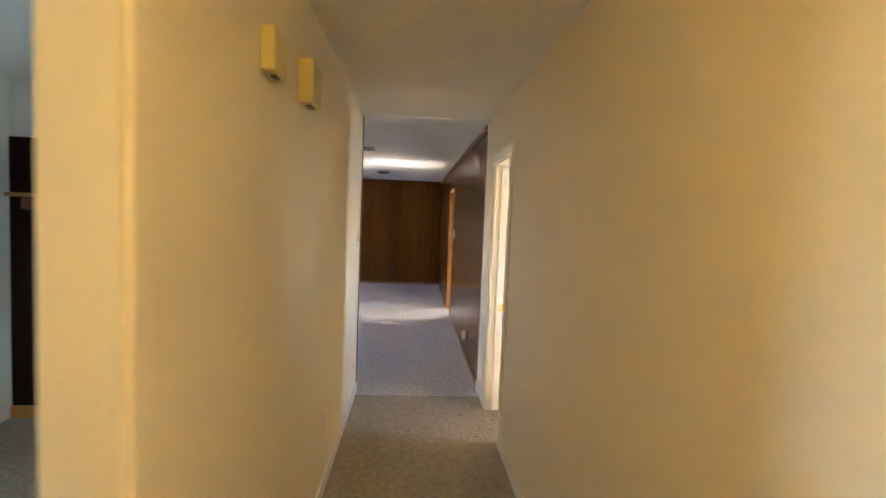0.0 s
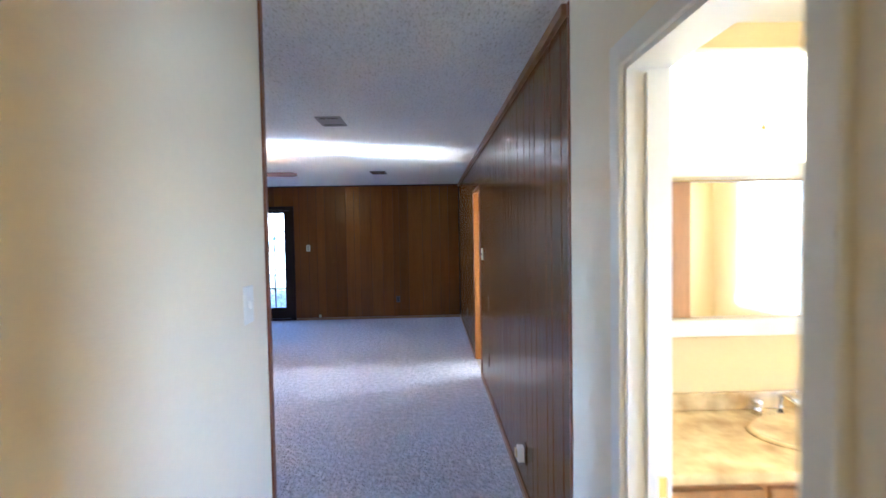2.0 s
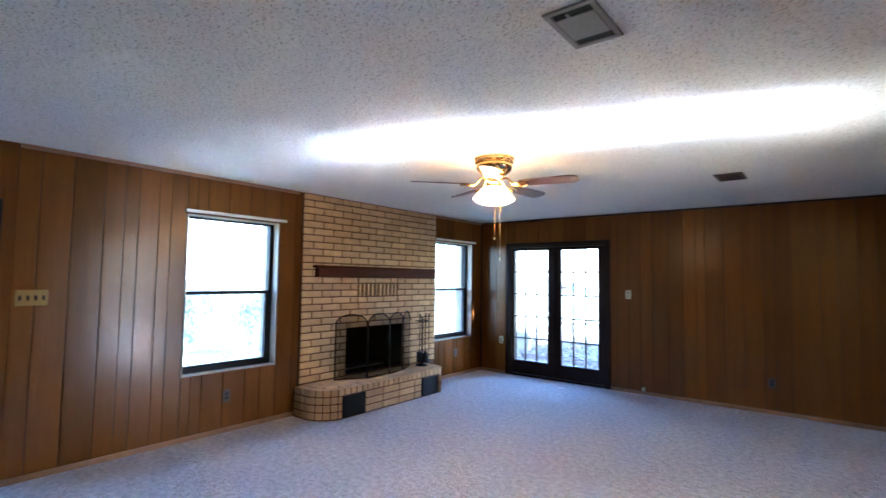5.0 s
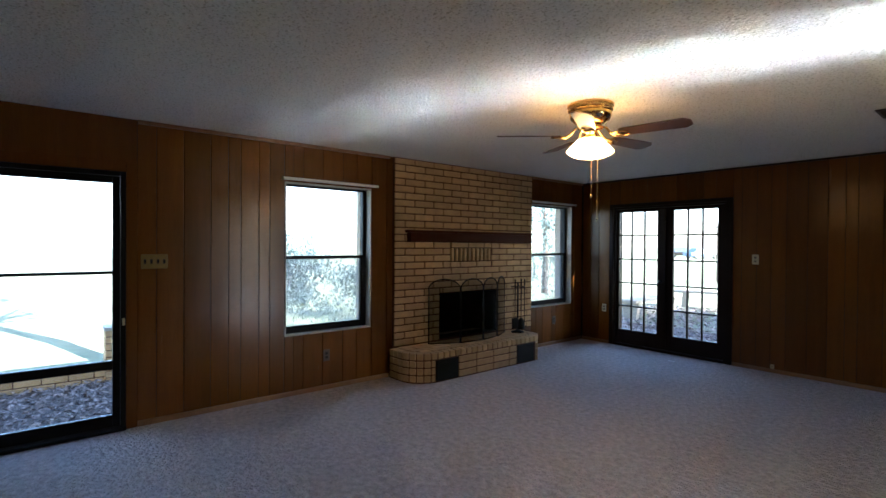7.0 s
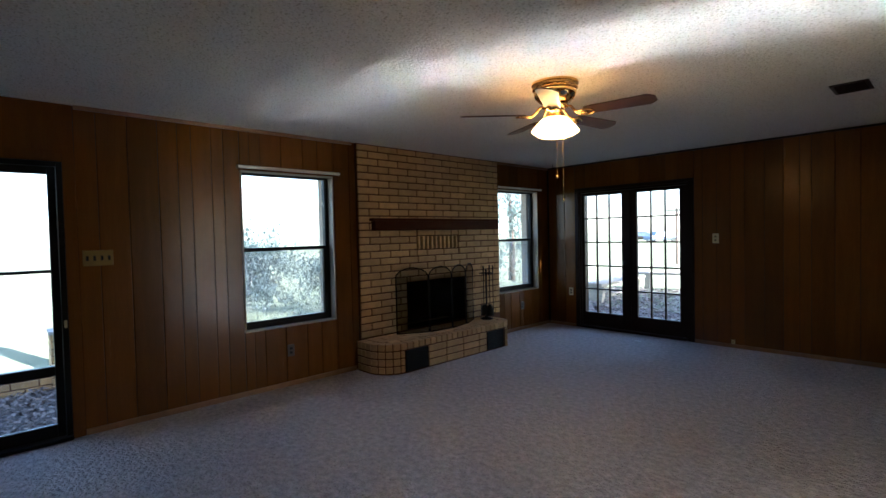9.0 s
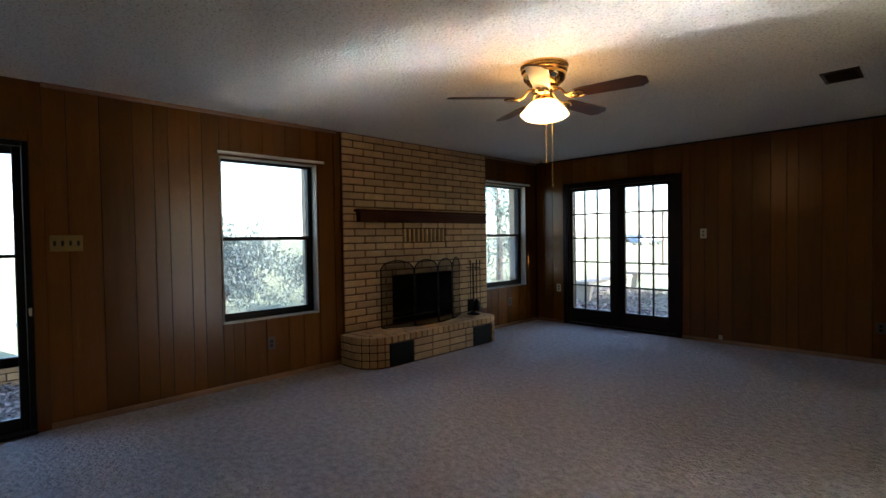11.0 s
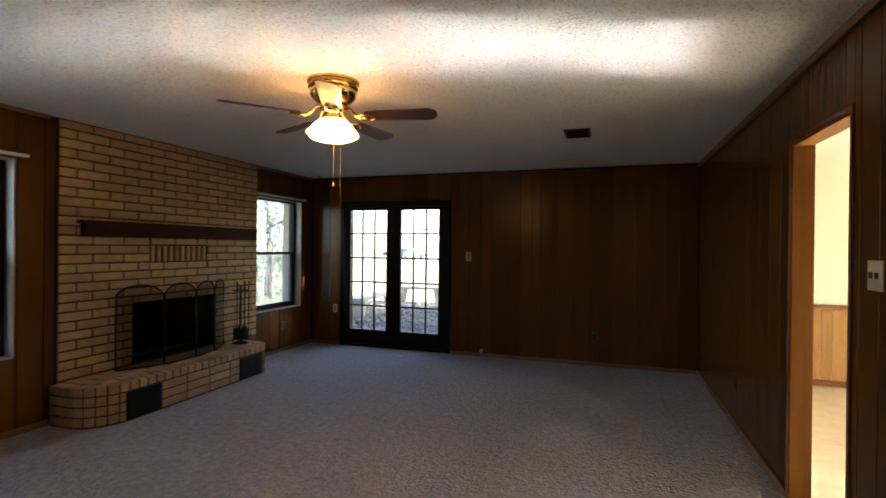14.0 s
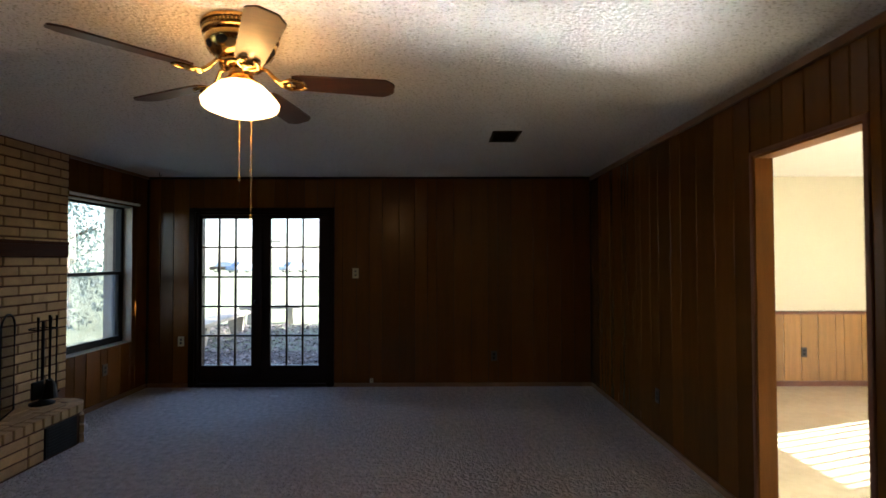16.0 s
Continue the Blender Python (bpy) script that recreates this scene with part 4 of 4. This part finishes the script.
# unseen hallway ceiling lamp behind the start, added for the hall's warm light
hl = thing("unseen_hall_lamp", (0.27, -0.25, CEIL), "unseen lit ceiling lamp with glass bowl, added for the hall's warm light", "ceiling lamp")
bowl = lathe([(0.14, CEIL - 0.03), (0.155, CEIL - 0.05), (0.13, CEIL - 0.09), (0.07, CEIL - 0.115), (0.001, CEIL - 0.12)], 28)
bowl.transform(Matrix.Translation((0.27, -0.25, 0)))
part("glass_bowl", bowl, HALLGLASS, hl, "warm lit glass bowl", True)
rim = lathe([(0.10, CEIL), (0.15, CEIL - 0.005), (0.15, CEIL - 0.03), (0.10, CEIL - 0.032)], 28)
rim.transform(Matrix.Translation((0.27, -0.25, 0)))
part("rim", rim, BRASS, hl, "brass rim", True)

# ---- side room ----
# open closet: its dark inside is a flat leaf in a dark colour
cd = thing("closet_opening", (-2.1, 3.9, 0), "dark closet opening in a white wall, drawn as a flat dark leaf", "door")
part("door_leaf", box(-2.692, -1.55, 3.875, 3.918, 0.09, 2.03, bevel=0.006), DARKWOOD, cd)
part("plinth", box(-2.692, -1.55, 3.86, 3.918, 0.0, 0.088, bevel=0.004), OAK, cd)
rk = thing("hanger_rail", (-2.1, 3.8, 1.6), "wooden hanger rail with red-brown brackets", "rail")
part("rail", tube([(-2.66, 3.80, 1.62), (-1.50, 3.80, 1.62)], 0.014), OAK, rk)
for x in (-2.5, -1.7):
    part("bracket", box(x - 0.05, x + 0.05, 3.79, 3.874, 1.52, 1.60, bevel=0.006), REDTRIM, rk)

# ---- bathroom ----
va = thing("vanity_cabinet", (1.7, 4.6, 0), "oak bathroom vanity cabinet with panel doors", "vanity")
part("body", box(0.948, 2.60, 4.37, 4.87, 0.09, 0.765), OAK, va)
part("toe_kick", box(0.948, 2.60, 4.43, 4.87, 0.0, 0.09), DARKWOOD, va)
for k in range(4):
    x0 = 0.965 + k * 0.41
    dr = part("door", box(x0, x0 + 0.385, 4.35, 4.37, 0.13, 0.735, bevel=0.005), OAK, va)
    part("panel", box(x0 + 0.07, x0 + 0.315, 4.343, 4.351, 0.20, 0.665, bevel=0.004), OAK, dr)
    kb = lathe([(0.004, 0), (0.006, 0.008), (0.014, 0.016), (0.010, 0.024), (0.001, 0.026)], 14)
    kb.transform(Matrix.Translation((x0 + 0.35, 4.35, 0.62)) @ pose(0, 0, 0, 90, 0, 0))
    part("knob", kb, BRASS, dr)
vt = thing("marble_slab", (1.7, 4.6, 0.77), "cream and brown cultured marble vanity top with basin", "counter")
top = bmesh.new()
lo = [top.verts.new(p) for p in ((0.946, 4.33, 0.767), (2.62, 4.33, 0.767), (2.62, 4.876, 0.767), (0.946, 4.876, 0.767))]
f = top.faces.new(lo)
g = bmesh.ops.extrude_face_region(top, geom=[f])
bmesh.ops.translate(top, vec=(0, 0, 0.033), verts=[v for v in g["geom"] if isinstance(v, bmesh.types.BMVert)])
part("slab", top, MARBLE, vt)
part("backsplash", box(0.946, 2.62, 4.855, 4.878, 0.802, 0.875, bevel=0.004), MARBLE, vt)
bs = lathe([(0.001, 0.803), (0.20, 0.803), (0.225, 0.806), (0.245, 0.812), (0.258, 0.808), (0.262, 0.80)], 32)
bs.transform(Matrix.Translation((1.74, 4.60, 0)) @ Matrix.Diagonal((1.0, 0.72, 1, 1)))
part("basin", bs, MARBLE, vt, smooth=True)
fc = thing("faucet", (1.74, 4.80, 0.80), "chrome basin faucet with two handles", "faucet")
part("spout", tube([(1.74, 4.81, 0.80), (1.74, 4.81, 0.87), (1.74, 4.78, 0.89), (1.74, 4.70, 0.875)], 0.012), CHROME, fc, smooth=True)
for x in (1.64, 1.84):
    h = lathe([(0.02, 0.80), (0.018, 0.825), (0.012, 0.83), (0.024, 0.845), (0.022, 0.86), (0.001, 0.865)], 16)
    h.transform(Matrix.Translation((x, 4.81, 0)))
    part("handle", h, CHROME, fc, smooth=True)
MIRROR = mat("mirror", (0.9, 0.9, 0.9), 0.02, 1.0, var=0.0)
MIRROR.node_tree.nodes["Principled BSDF"].inputs["Roughness"].default_value = 0.01
mi = thing("bathroom_mirror", (1.9, 4.87, 1.2), "wide wall mirror with an oak edge and ledge", "mirror")
part("mirror_glass", box(1.385, 2.55, 4.868, 4.876, 1.20, 1.775), MIRROR, mi)
part("side_frame", box(1.275, 1.384, 4.86, 4.878, 1.20, 1.775, bevel=0.004), OAK, mi)
part("ledge", box(1.20, 2.60, 4.82, 4.878, 1.126, 1.195, bevel=0.006), YELLOW, mi)
lb = thing("vanity_light_box", (1.9, 4.8, 1.79), "glowing white light box above the mirror", "light fixture")
part("diffuser", box(1.22, 2.60, 4.74, 4.878, 1.835, 2.25, bevel=0.006), TUBEBOX, lb, "glowing white diffuser")
# lip added over the diffuser to hold its light off the wall above
part("top_baffle", box(1.21, 2.61, 4.715, 4.878, 2.252, 2.275, bevel=0.004), YELLOW, lb)
part("bottom_trim", box(1.21, 2.61, 4.73, 4.878, 1.782, 1.833, bevel=0.005), YELLOW, lb)
for x in (1.60, 1.88):
    kb = lathe([(0.004, 0), (0.006, 0.01), (0.014, 0.018), (0.001, 0.03)], 14)
    kb.transform(Matrix.Translation((x, 4.742, 1.97)) @ pose(0, 0, 0, 90, 0, 0))
    part("knob", kb, DULLBRASS, lb, "small brass knob", True)
bw = thing("window_3", (3.0, 3.15, 0.9), "white framed bathroom window", "window", kind="structure")
f = bmesh.new()
for a in ((2.80, 2.84, 0.9, 2.0), (3.46, 3.50, 0.9, 2.0), (2.84, 3.46, 0.9, 0.94), (2.84, 3.46, 1.96, 2.0)):
    box(2.93, 3.03, *a, f, bevel=0.003)
part("window_frame", f, WHITE, bw)
bl = new("bath_daylight", bpy.data.lights.new("bath_daylight", "AREA"))
bl.data.shape, bl.data.size, bl.data.size_y, bl.data.energy, bl.data.color = "RECTANGLE", 0.62, 1.02, BATH_SKY, (0.92, 0.96, 1.0)
bl.matrix_world = look((3.02, 3.15, 1.45), (0, 3.15, 1.45))

# ---- dining room ----
dw = thing("window_4", (4.85, 10.68, 0.5), "white framed dining window", "window", kind="structure")
f = bmesh.new()
for a in ((9.0, 9.035, 0.05, 2.26), (9.98, 10.20, 0.08, 2.23), (11.115, 11.15, 0.05, 2.26), (9.035, 11.115, 0.05, 0.08), (9.035, 11.115, 2.23, 2.26), (10.20, 11.115, 2.01, 2.23)):
    box(4.84, 4.90, *a, f, bevel=0.003)
part("window_frame", f, WHITE, dw)
for y in (9.035, 10.2):
    part("pane", box(4.868, 4.872, y, y + (0.945 if y < 10 else 0.915), 0.08, 2.23 if y < 10 else 2.01), GLASS, dw).visible_shadow = False
vb = thing("vertical_blind", (4.76, 10.68, 2.05), "open pale vertical slat blind at the dining window", "blind")
part("head_rail", box(4.735, 4.785, 10.1, 11.2, 2.06, 2.10, bevel=0.004), SLAT, vb)
for k in range(10):
    s = box(-0.045, 0.045, -0.001, 0.001, 0.06, 2.06)
    s.transform(Matrix.Translation((4.76, 10.22 + k * 0.1, 0)) @ pose(0, 0, 0, 0, 0, 17.7 + 22))
    part("slat", s, SLAT, vb)

# ---- outdoors ----
def ground_height(x, y):
    """The lawn: level with the house to the north, half a step lower beyond the garden wall to the west."""
    u, v = min(1.0, max(0.0, (-6.95 - x) / 1.5)), min(1.0, max(0.0, (13.5 - y) / 2.5))
    return -0.2 - 0.3 * u * u * (3 - 2 * u) * v * v * (3 - 2 * v)


lawn = bmesh.new()
xs = [-260.0, -120.0, -60.0, -30.0, -20.0, -14.0] + [-10.0 + 0.25 * i for i in range(14)] + [-4.0, 0.0, 8.0, 20.0, 60.0, 260.0]
ys = [-220.0, -60.0, -20.0, -6.0, 0.0, 4.0, 8.0, 10.0] + [10.75 + 0.25 * i for i in range(13)] + [15.0, 18.0, 24.0, 40.0, 80.0, 160.0, 300.0]
rows = [[lawn.verts.new((x, y, ground_height(x, y))) for y in ys] for x in xs]
for r0, r1 in zip(rows, rows[1:]):
    for a, b, c, d in zip(r0, r1, r1[1:], r0[1:]):
        lawn.faces.new((a, b, c, d))
setting("ground", lawn, GROUND, "pale dry winter lawn").data.shade_smooth()


def scatter(name, x0, x1, y0, y1, n, size, material, label, seed, z=-0.195, rise=0.04):
    """Fallen leaves."""
    r = random.Random(seed)
    v, f = [], []
    for _ in range(n):
        x, y, zz = r.uniform(x0, x1), r.uniform(y0, y1), z + r.uniform(0, rise)
        q = Euler((r.uniform(-0.6, 0.6), r.uniform(-0.6, 0.6), r.uniform(0, 6.3))).to_matrix()
        s = size * r.uniform(0.5, 1.2)
        k = len(v)
        v += [tuple(Vector((x, y, zz)) + q @ Vector(p)) for p in ((-s, 0, 0), (0, -s * 0.5, s * 0.15), (s, 0, 0), (0, s * 0.5, s * 0.15))]
        f.append((k, k + 1, k + 2, k + 3))
    me = bpy.data.meshes.new(name)
    me.from_pydata(v, [], f)
    me.materials.append(material)
    ob = new(name, me)
    return tagged(ob, label, "leaves", kind="stuff")


setting("planting_bed", box(-6.74, -4.665, 2.5, 8.5, -0.3, -0.17), LEAFLITTER, "bed of dark leaf mulch beside the house")
scatter("fallen_leaves", -6.73, -4.7, 3.0, 8.0, 9000, 0.034, DRYLEAF, "dark fallen leaves in the planting bed", 3, -0.165)
setting("leaf_bed", box(-8, 2, 11.96, 15.0, -0.3, -0.185), LEAFLITTER, "leaf-strewn ground outside the french doors")
scatter("fallen_leaves", -7.5, 0, 12.0, 18.5, 12000, 0.05, DRYLEAF, "brown fallen leaves outside the french doors", 5, -0.18)
gw = thing("garden_wall", (-6.82, 5.0, -0.2), "low buff brick garden wall with an end pier", "garden wall")
core = part("core", box(-6.90, -6.765, 2.4, 5.72, -0.6, 0.02), MORTAR, gw)
for k, z in enumerate((-0.165, -0.085, -0.005)):
    y = 2.42 - (0.12 if k % 2 else 0)
    while y < 5.66:
        piece("brick", (0.15, 0.225, 0.068), BRICK, core, (-6.832, y + 0.115, z + 0.01))
        y += 0.237
pier = part("pier", box(-6.97, -6.72, 5.73, 6.02, -0.6, 0.42), MORTAR, gw)
for k in range(8):
    z = -0.165 + k * 0.08
    piece("brick", (0.262, 0.31, 0.068), BRICK, pier, (-6.845, 5.875, z))
part("cap", box(-6.99, -6.70, 5.71, 6.04, 0.43, 0.47, bevel=0.006), CONCRETE, gw)


def leaves(r, centre, radius, n, size, squash=1.0):
    """Leaf quads in clumps about a centre."""
    v, f = [], []
    clumps = [Vector((r.gauss(0, 0.45), r.gauss(0, 0.45), r.gauss(0, 0.42) * squash)) * radius for _ in range(max(6, n // 60))]
    for _ in range(n):
        c = r.choice(clumps)
        p = Vector(centre) + c + Vector((r.gauss(0, 1), r.gauss(0, 1), r.gauss(0, 1))) * radius * 0.13
        q = Euler((r.uniform(0, 6.3), r.uniform(0, 6.3), r.uniform(0, 6.3))).to_matrix()
        s = size * r.uniform(0.6, 1.3)
        k = len(v)
        v += [tuple(p + q @ Vector(w)) for w in ((-s, 0, 0), (0, -s * 0.45, 0), (s, 0, 0), (0, s * 0.45, 0))]
        f.append((k, k + 1, k + 2, k + 3))
    return v, f


def limbs(r, base, height, radius, count, spread):
    """A tapered trunk with limbs."""
    top = Vector(base) + Vector((r.uniform(-0.1, 0.1), r.uniform(-0.1, 0.1), 1)) * height
    pts = [Vector(base).lerp(top, i / 5) + Vector((r.gauss(0, 0.03), r.gauss(0, 0.03), 0)) * height * 0.4 * (i > 0) for i in range(6)]
    bm = tube(pts, radius, 8, radii=[radius * (1 - 0.8 * i / 5) for i in range(6)])
    ends = []
    for _ in range(count):
        s = Vector(pts[r.randint(2, 4)])
        a, up = r.uniform(0, 6.3), r.uniform(0.3, 0.9)
        d = Vector((math.cos(a), math.sin(a), up)) * spread * r.uniform(0.6, 1.1)
        mid = s + d * 0.5 + Vector((r.gauss(0, 0.06), r.gauss(0, 0.06), 0.05)) * spread
        tube([s, mid, s + d], 0.02, 6, bm, [radius * 0.4, radius * 0.22, radius * 0.06])
        for _ in range(3):
            e = mid + Vector((r.gauss(0, 0.4), r.gauss(0, 0.4), r.uniform(0.1, 0.5))) * spread * 0.6
            tube([mid, mid.lerp(e, 0.5) + Vector((0, 0, 0.04)), e], 0.01, 5, bm, [radius * 0.18, radius * 0.1, radius * 0.03])
        ends.append(s + d)
    return bm, ends


def tree(name, base, height, radius, crown, n, size, label, seed, count=9, spread=1.2, category="tree", squash=1.0):
    r = random.Random(seed)
    t = thing(name, base, label, category)
    bm, _ = limbs(r, base, height, radius, count, spread)
    part("trunk", bm, BARK, t, smooth=True)
    if n:
        centre = (base[0], base[1], base[2] + crown[0])
        v, f = leaves(r, centre, crown[1], n, size, squash)
        me = bpy.data.meshes.new("crown")
        me.from_pydata(v, [], f)
        me.materials.append(LEAF)
        c = new("crown", me)
        c.parent = t
        c.matrix_parent_inverse = Matrix.Translation(base).inverted()
    return t


tree("shrub", (-10.4, 9.2, -0.5), 1.6, 0.05, (1.4, 1.05), 8000, 0.045, "leafy evergreen shrub outside a window", 11, 9, 0.9, "shrub", 1.1)
tree("shrub", (-11.0, 11.6, -0.42), 1.1, 0.03, (0.85, 0.8), 2400, 0.045, "low leafy shrub in the yard", 12, 6, 0.4, "shrub")
tree("tree", (-10.6, 18.6, -0.2), 5.5, 0.13, (2.0, 2.2), 5200, 0.06, "young leafy tree in the yard", 13, 10, 1.3, squash=1.5)
# bare tree kept out of sight, there to cast trunk and branch shadows
tree("tree", (-8.5, 6.25, -0.5), 10.5, 0.2, (0, 0), 0, 0, "unseen tall bare winter tree, placed for its shadow on the lawn", 14, 26, 3.4)
# added out of view: shades the leaf bed and trims the sun on the west wall
tree("tree", (6.3, 17.0, -0.2), 5.6, 0.22, (5.7, 4.0), 15000, 0.22, "unseen broad leafy tree added to shade the leaf-strewn ground", 15, 12, 3.0, squash=0.5)


def bench(place, turn, length, group):
    """A thick slab seat on two splayed slab legs."""
    b = thing("garden_bench", place, "pale weathered garden bench on two splayed legs", "bench", group)
    m = Matrix.Translation(place) @ pose(0, 0, 0, 0, 0, turn)
    s = box(-length / 2, length / 2, -0.23, 0.23, 0.40, 0.47, bevel=0.012)
    s.transform(m)
    part("seat", s, TIMBER, b)
    for side in (-1, 1):
        x = side * (length / 2 - 0.28)
        leg = bmesh.new()
        lo = [leg.verts.new((x + side * 0.05 + dx, dy, -0.01)) for dx, dy in ((-0.06, -0.13), (0.06, -0.13), (0.06, 0.13), (-0.06, 0.13))]
        hi = [leg.verts.new((x + dx, dy, 0.402)) for dx, dy in ((-0.075, -0.19), (0.075, -0.19), (0.075, 0.19), (-0.075, 0.19))]
        leg.faces.new(lo)
        leg.faces.new(hi)
        for i in range(4):
            leg.faces.new((lo[i], lo[(i + 1) % 4], hi[(i + 1) % 4], hi[i]))
        leg.transform(m)
        part("leg", leg, TIMBER, b)


bench((-5.62, 16.4, -0.2), 93, 2.5, "garden benches")
bench((-5.42, 18.95, -0.2), 15, 1.5, "garden benches")


def car(place, turn, paint, label):
    c = thing("car", place, label, "car", "parked cars")
    m = Matrix.Translation(place) @ pose(0, 0, 0, 0, 0, turn)

    def put(name, bm, material, parent=None, lb=""):
        bm.transform(m)
        return part(name, bm, material, parent or c, lb)
    body = put("body", box(-2.2, 2.2, -0.88, 0.88, 0.32, 0.86, bevel=0.12), paint)
    cab = bmesh.new()
    vs = [cab.verts.new(p) for p in ((-1.6, -0.8, 0.84), (1.1, -0.8, 0.84), (1.1, 0.8, 0.84), (-1.6, 0.8, 0.84), (-1.1, -0.66, 1.42), (0.45, -0.66, 1.42), (0.45, 0.66, 1.42), (-1.1, 0.66, 1.42))]
    for q in ((0, 1, 5, 4), (1, 2, 6, 5), (2, 3, 7, 6), (3, 0, 4, 7)):
        cab.faces.new([vs[i] for i in q])
    put("windows", cab, CARGLASS)
    put("roof", box(-1.12, 0.47, -0.68, 0.68, 1.40, 1.46, bevel=0.03), paint)
    for x in (-1.35, 1.35):
        for y in (-0.8, 0.8):
            w = lathe([(0.2, -0.1), (0.31, -0.1), (0.33, 0), (0.31, 0.1), (0.2, 0.1)], 20)
            w.transform(Matrix.Translation((x, y, 0.33)) @ pose(0, 0, 0, 90, 0, 0))
            wh = put("wheel", w, RUBBER)
            rm = lathe([(0.02, -0.105), (0.2, -0.105), (0.2, 0.105), (0.02, 0.105)], 16)
            rm.transform(Matrix.Translation((x, y, 0.33)) @ pose(0, 0, 0, 90, 0, 0))
            put("rim", rm, CHROME, wh)
    for y in (-0.6, 0.6):
        put("headlight", box(2.17, 2.21, y - 0.15, y + 0.15, 0.58, 0.72, bevel=0.02), PAPER)


car((-28.0, 73, -0.2), 62, CARBLUE, "blue car parked across the yard")
car((-21.4, 75, -0.2), 50, CARGREY, "silver car parked across the yard")
car((-31.6, 76, -0.2), 20, CARBROWN, "dark brown car parked across the yard")
cp = thing("clothesline_post", (-9.0, 29, -0.2), "slim wooden clothesline post with a cross arm", "post")
part("pole", tube([(-9.0, 29, -0.22), (-9.0, 29, 2.5)], 0.06, 10, radii=[0.065, 0.055]), BARK, cp)
part("cross_arm", box(-9.55, -8.45, 28.95, 29.05, 2.32, 2.41, bevel=0.01), TIMBER, cp)


def house(place, turn, w, d, h, label):
    """A low house with a hipped roof; its front looks along -y before it is turned."""
    b = thing("house", place, label, "house", "far houses")
    m = Matrix.Translation(place) @ pose(0, 0, 0, 0, 0, turn)

    def put(name, bm, material, parent=None):
        bm.transform(m)
        return part(name, bm, material, parent or b)
    put("walls", box(-w / 2, w / 2, 0, d, 0, h), SIDING)
    rf = bmesh.new()
    vs = [rf.verts.new(p) for p in ((-w / 2 - 0.5, -0.6, h), (w / 2 + 0.5, -0.6, h), (w / 2 + 0.5, d + 0.6, h), (-w / 2 - 0.5, d + 0.6, h), (-w / 2 + 1.5, d / 2, h + 1.8), (w / 2 - 1.5, d / 2, h + 1.8))]
    for q in ((0, 1, 5, 4), (1, 2, 5), (2, 3, 4, 5), (3, 0, 4), (0, 3, 2, 1)):
        rf.faces.new([vs[i] for i in q])
    put("roof", rf, SHINGLE)
    for k in range(int(w // 3)):
        wx = -w / 2 + 1.5 + k * 3
        win = put("window", box(wx - 0.55, wx + 0.55, -0.06, 0.02, 1.0, 2.2), WHITE)
        put("pane", box(wx - 0.46, wx + 0.46, -0.075, -0.062, 1.08, 2.12), CARGLASS, win)


house((-92, -2, -0.5), 90, 18, 9, 2.8, "pale single-storey house far across the lawn")
fe = thing("wire_fence", (-16.5, 5, -0.5), "thin wire fence with short timber posts", "fence")
for k in range(9):
    y = -6.9 + k * 3
    part("post", box(-16.54, -16.46, y - 0.04, y + 0.04, ground_height(-16.5, y) - 0.02, 0.36), TIMBER, fe)
for z in (-0.2, 0.05, 0.3):
    part("wire", tube([(-16.5, -6.9, z), (-16.5, 17.1, z)], 0.005, 5), IRON, fe)
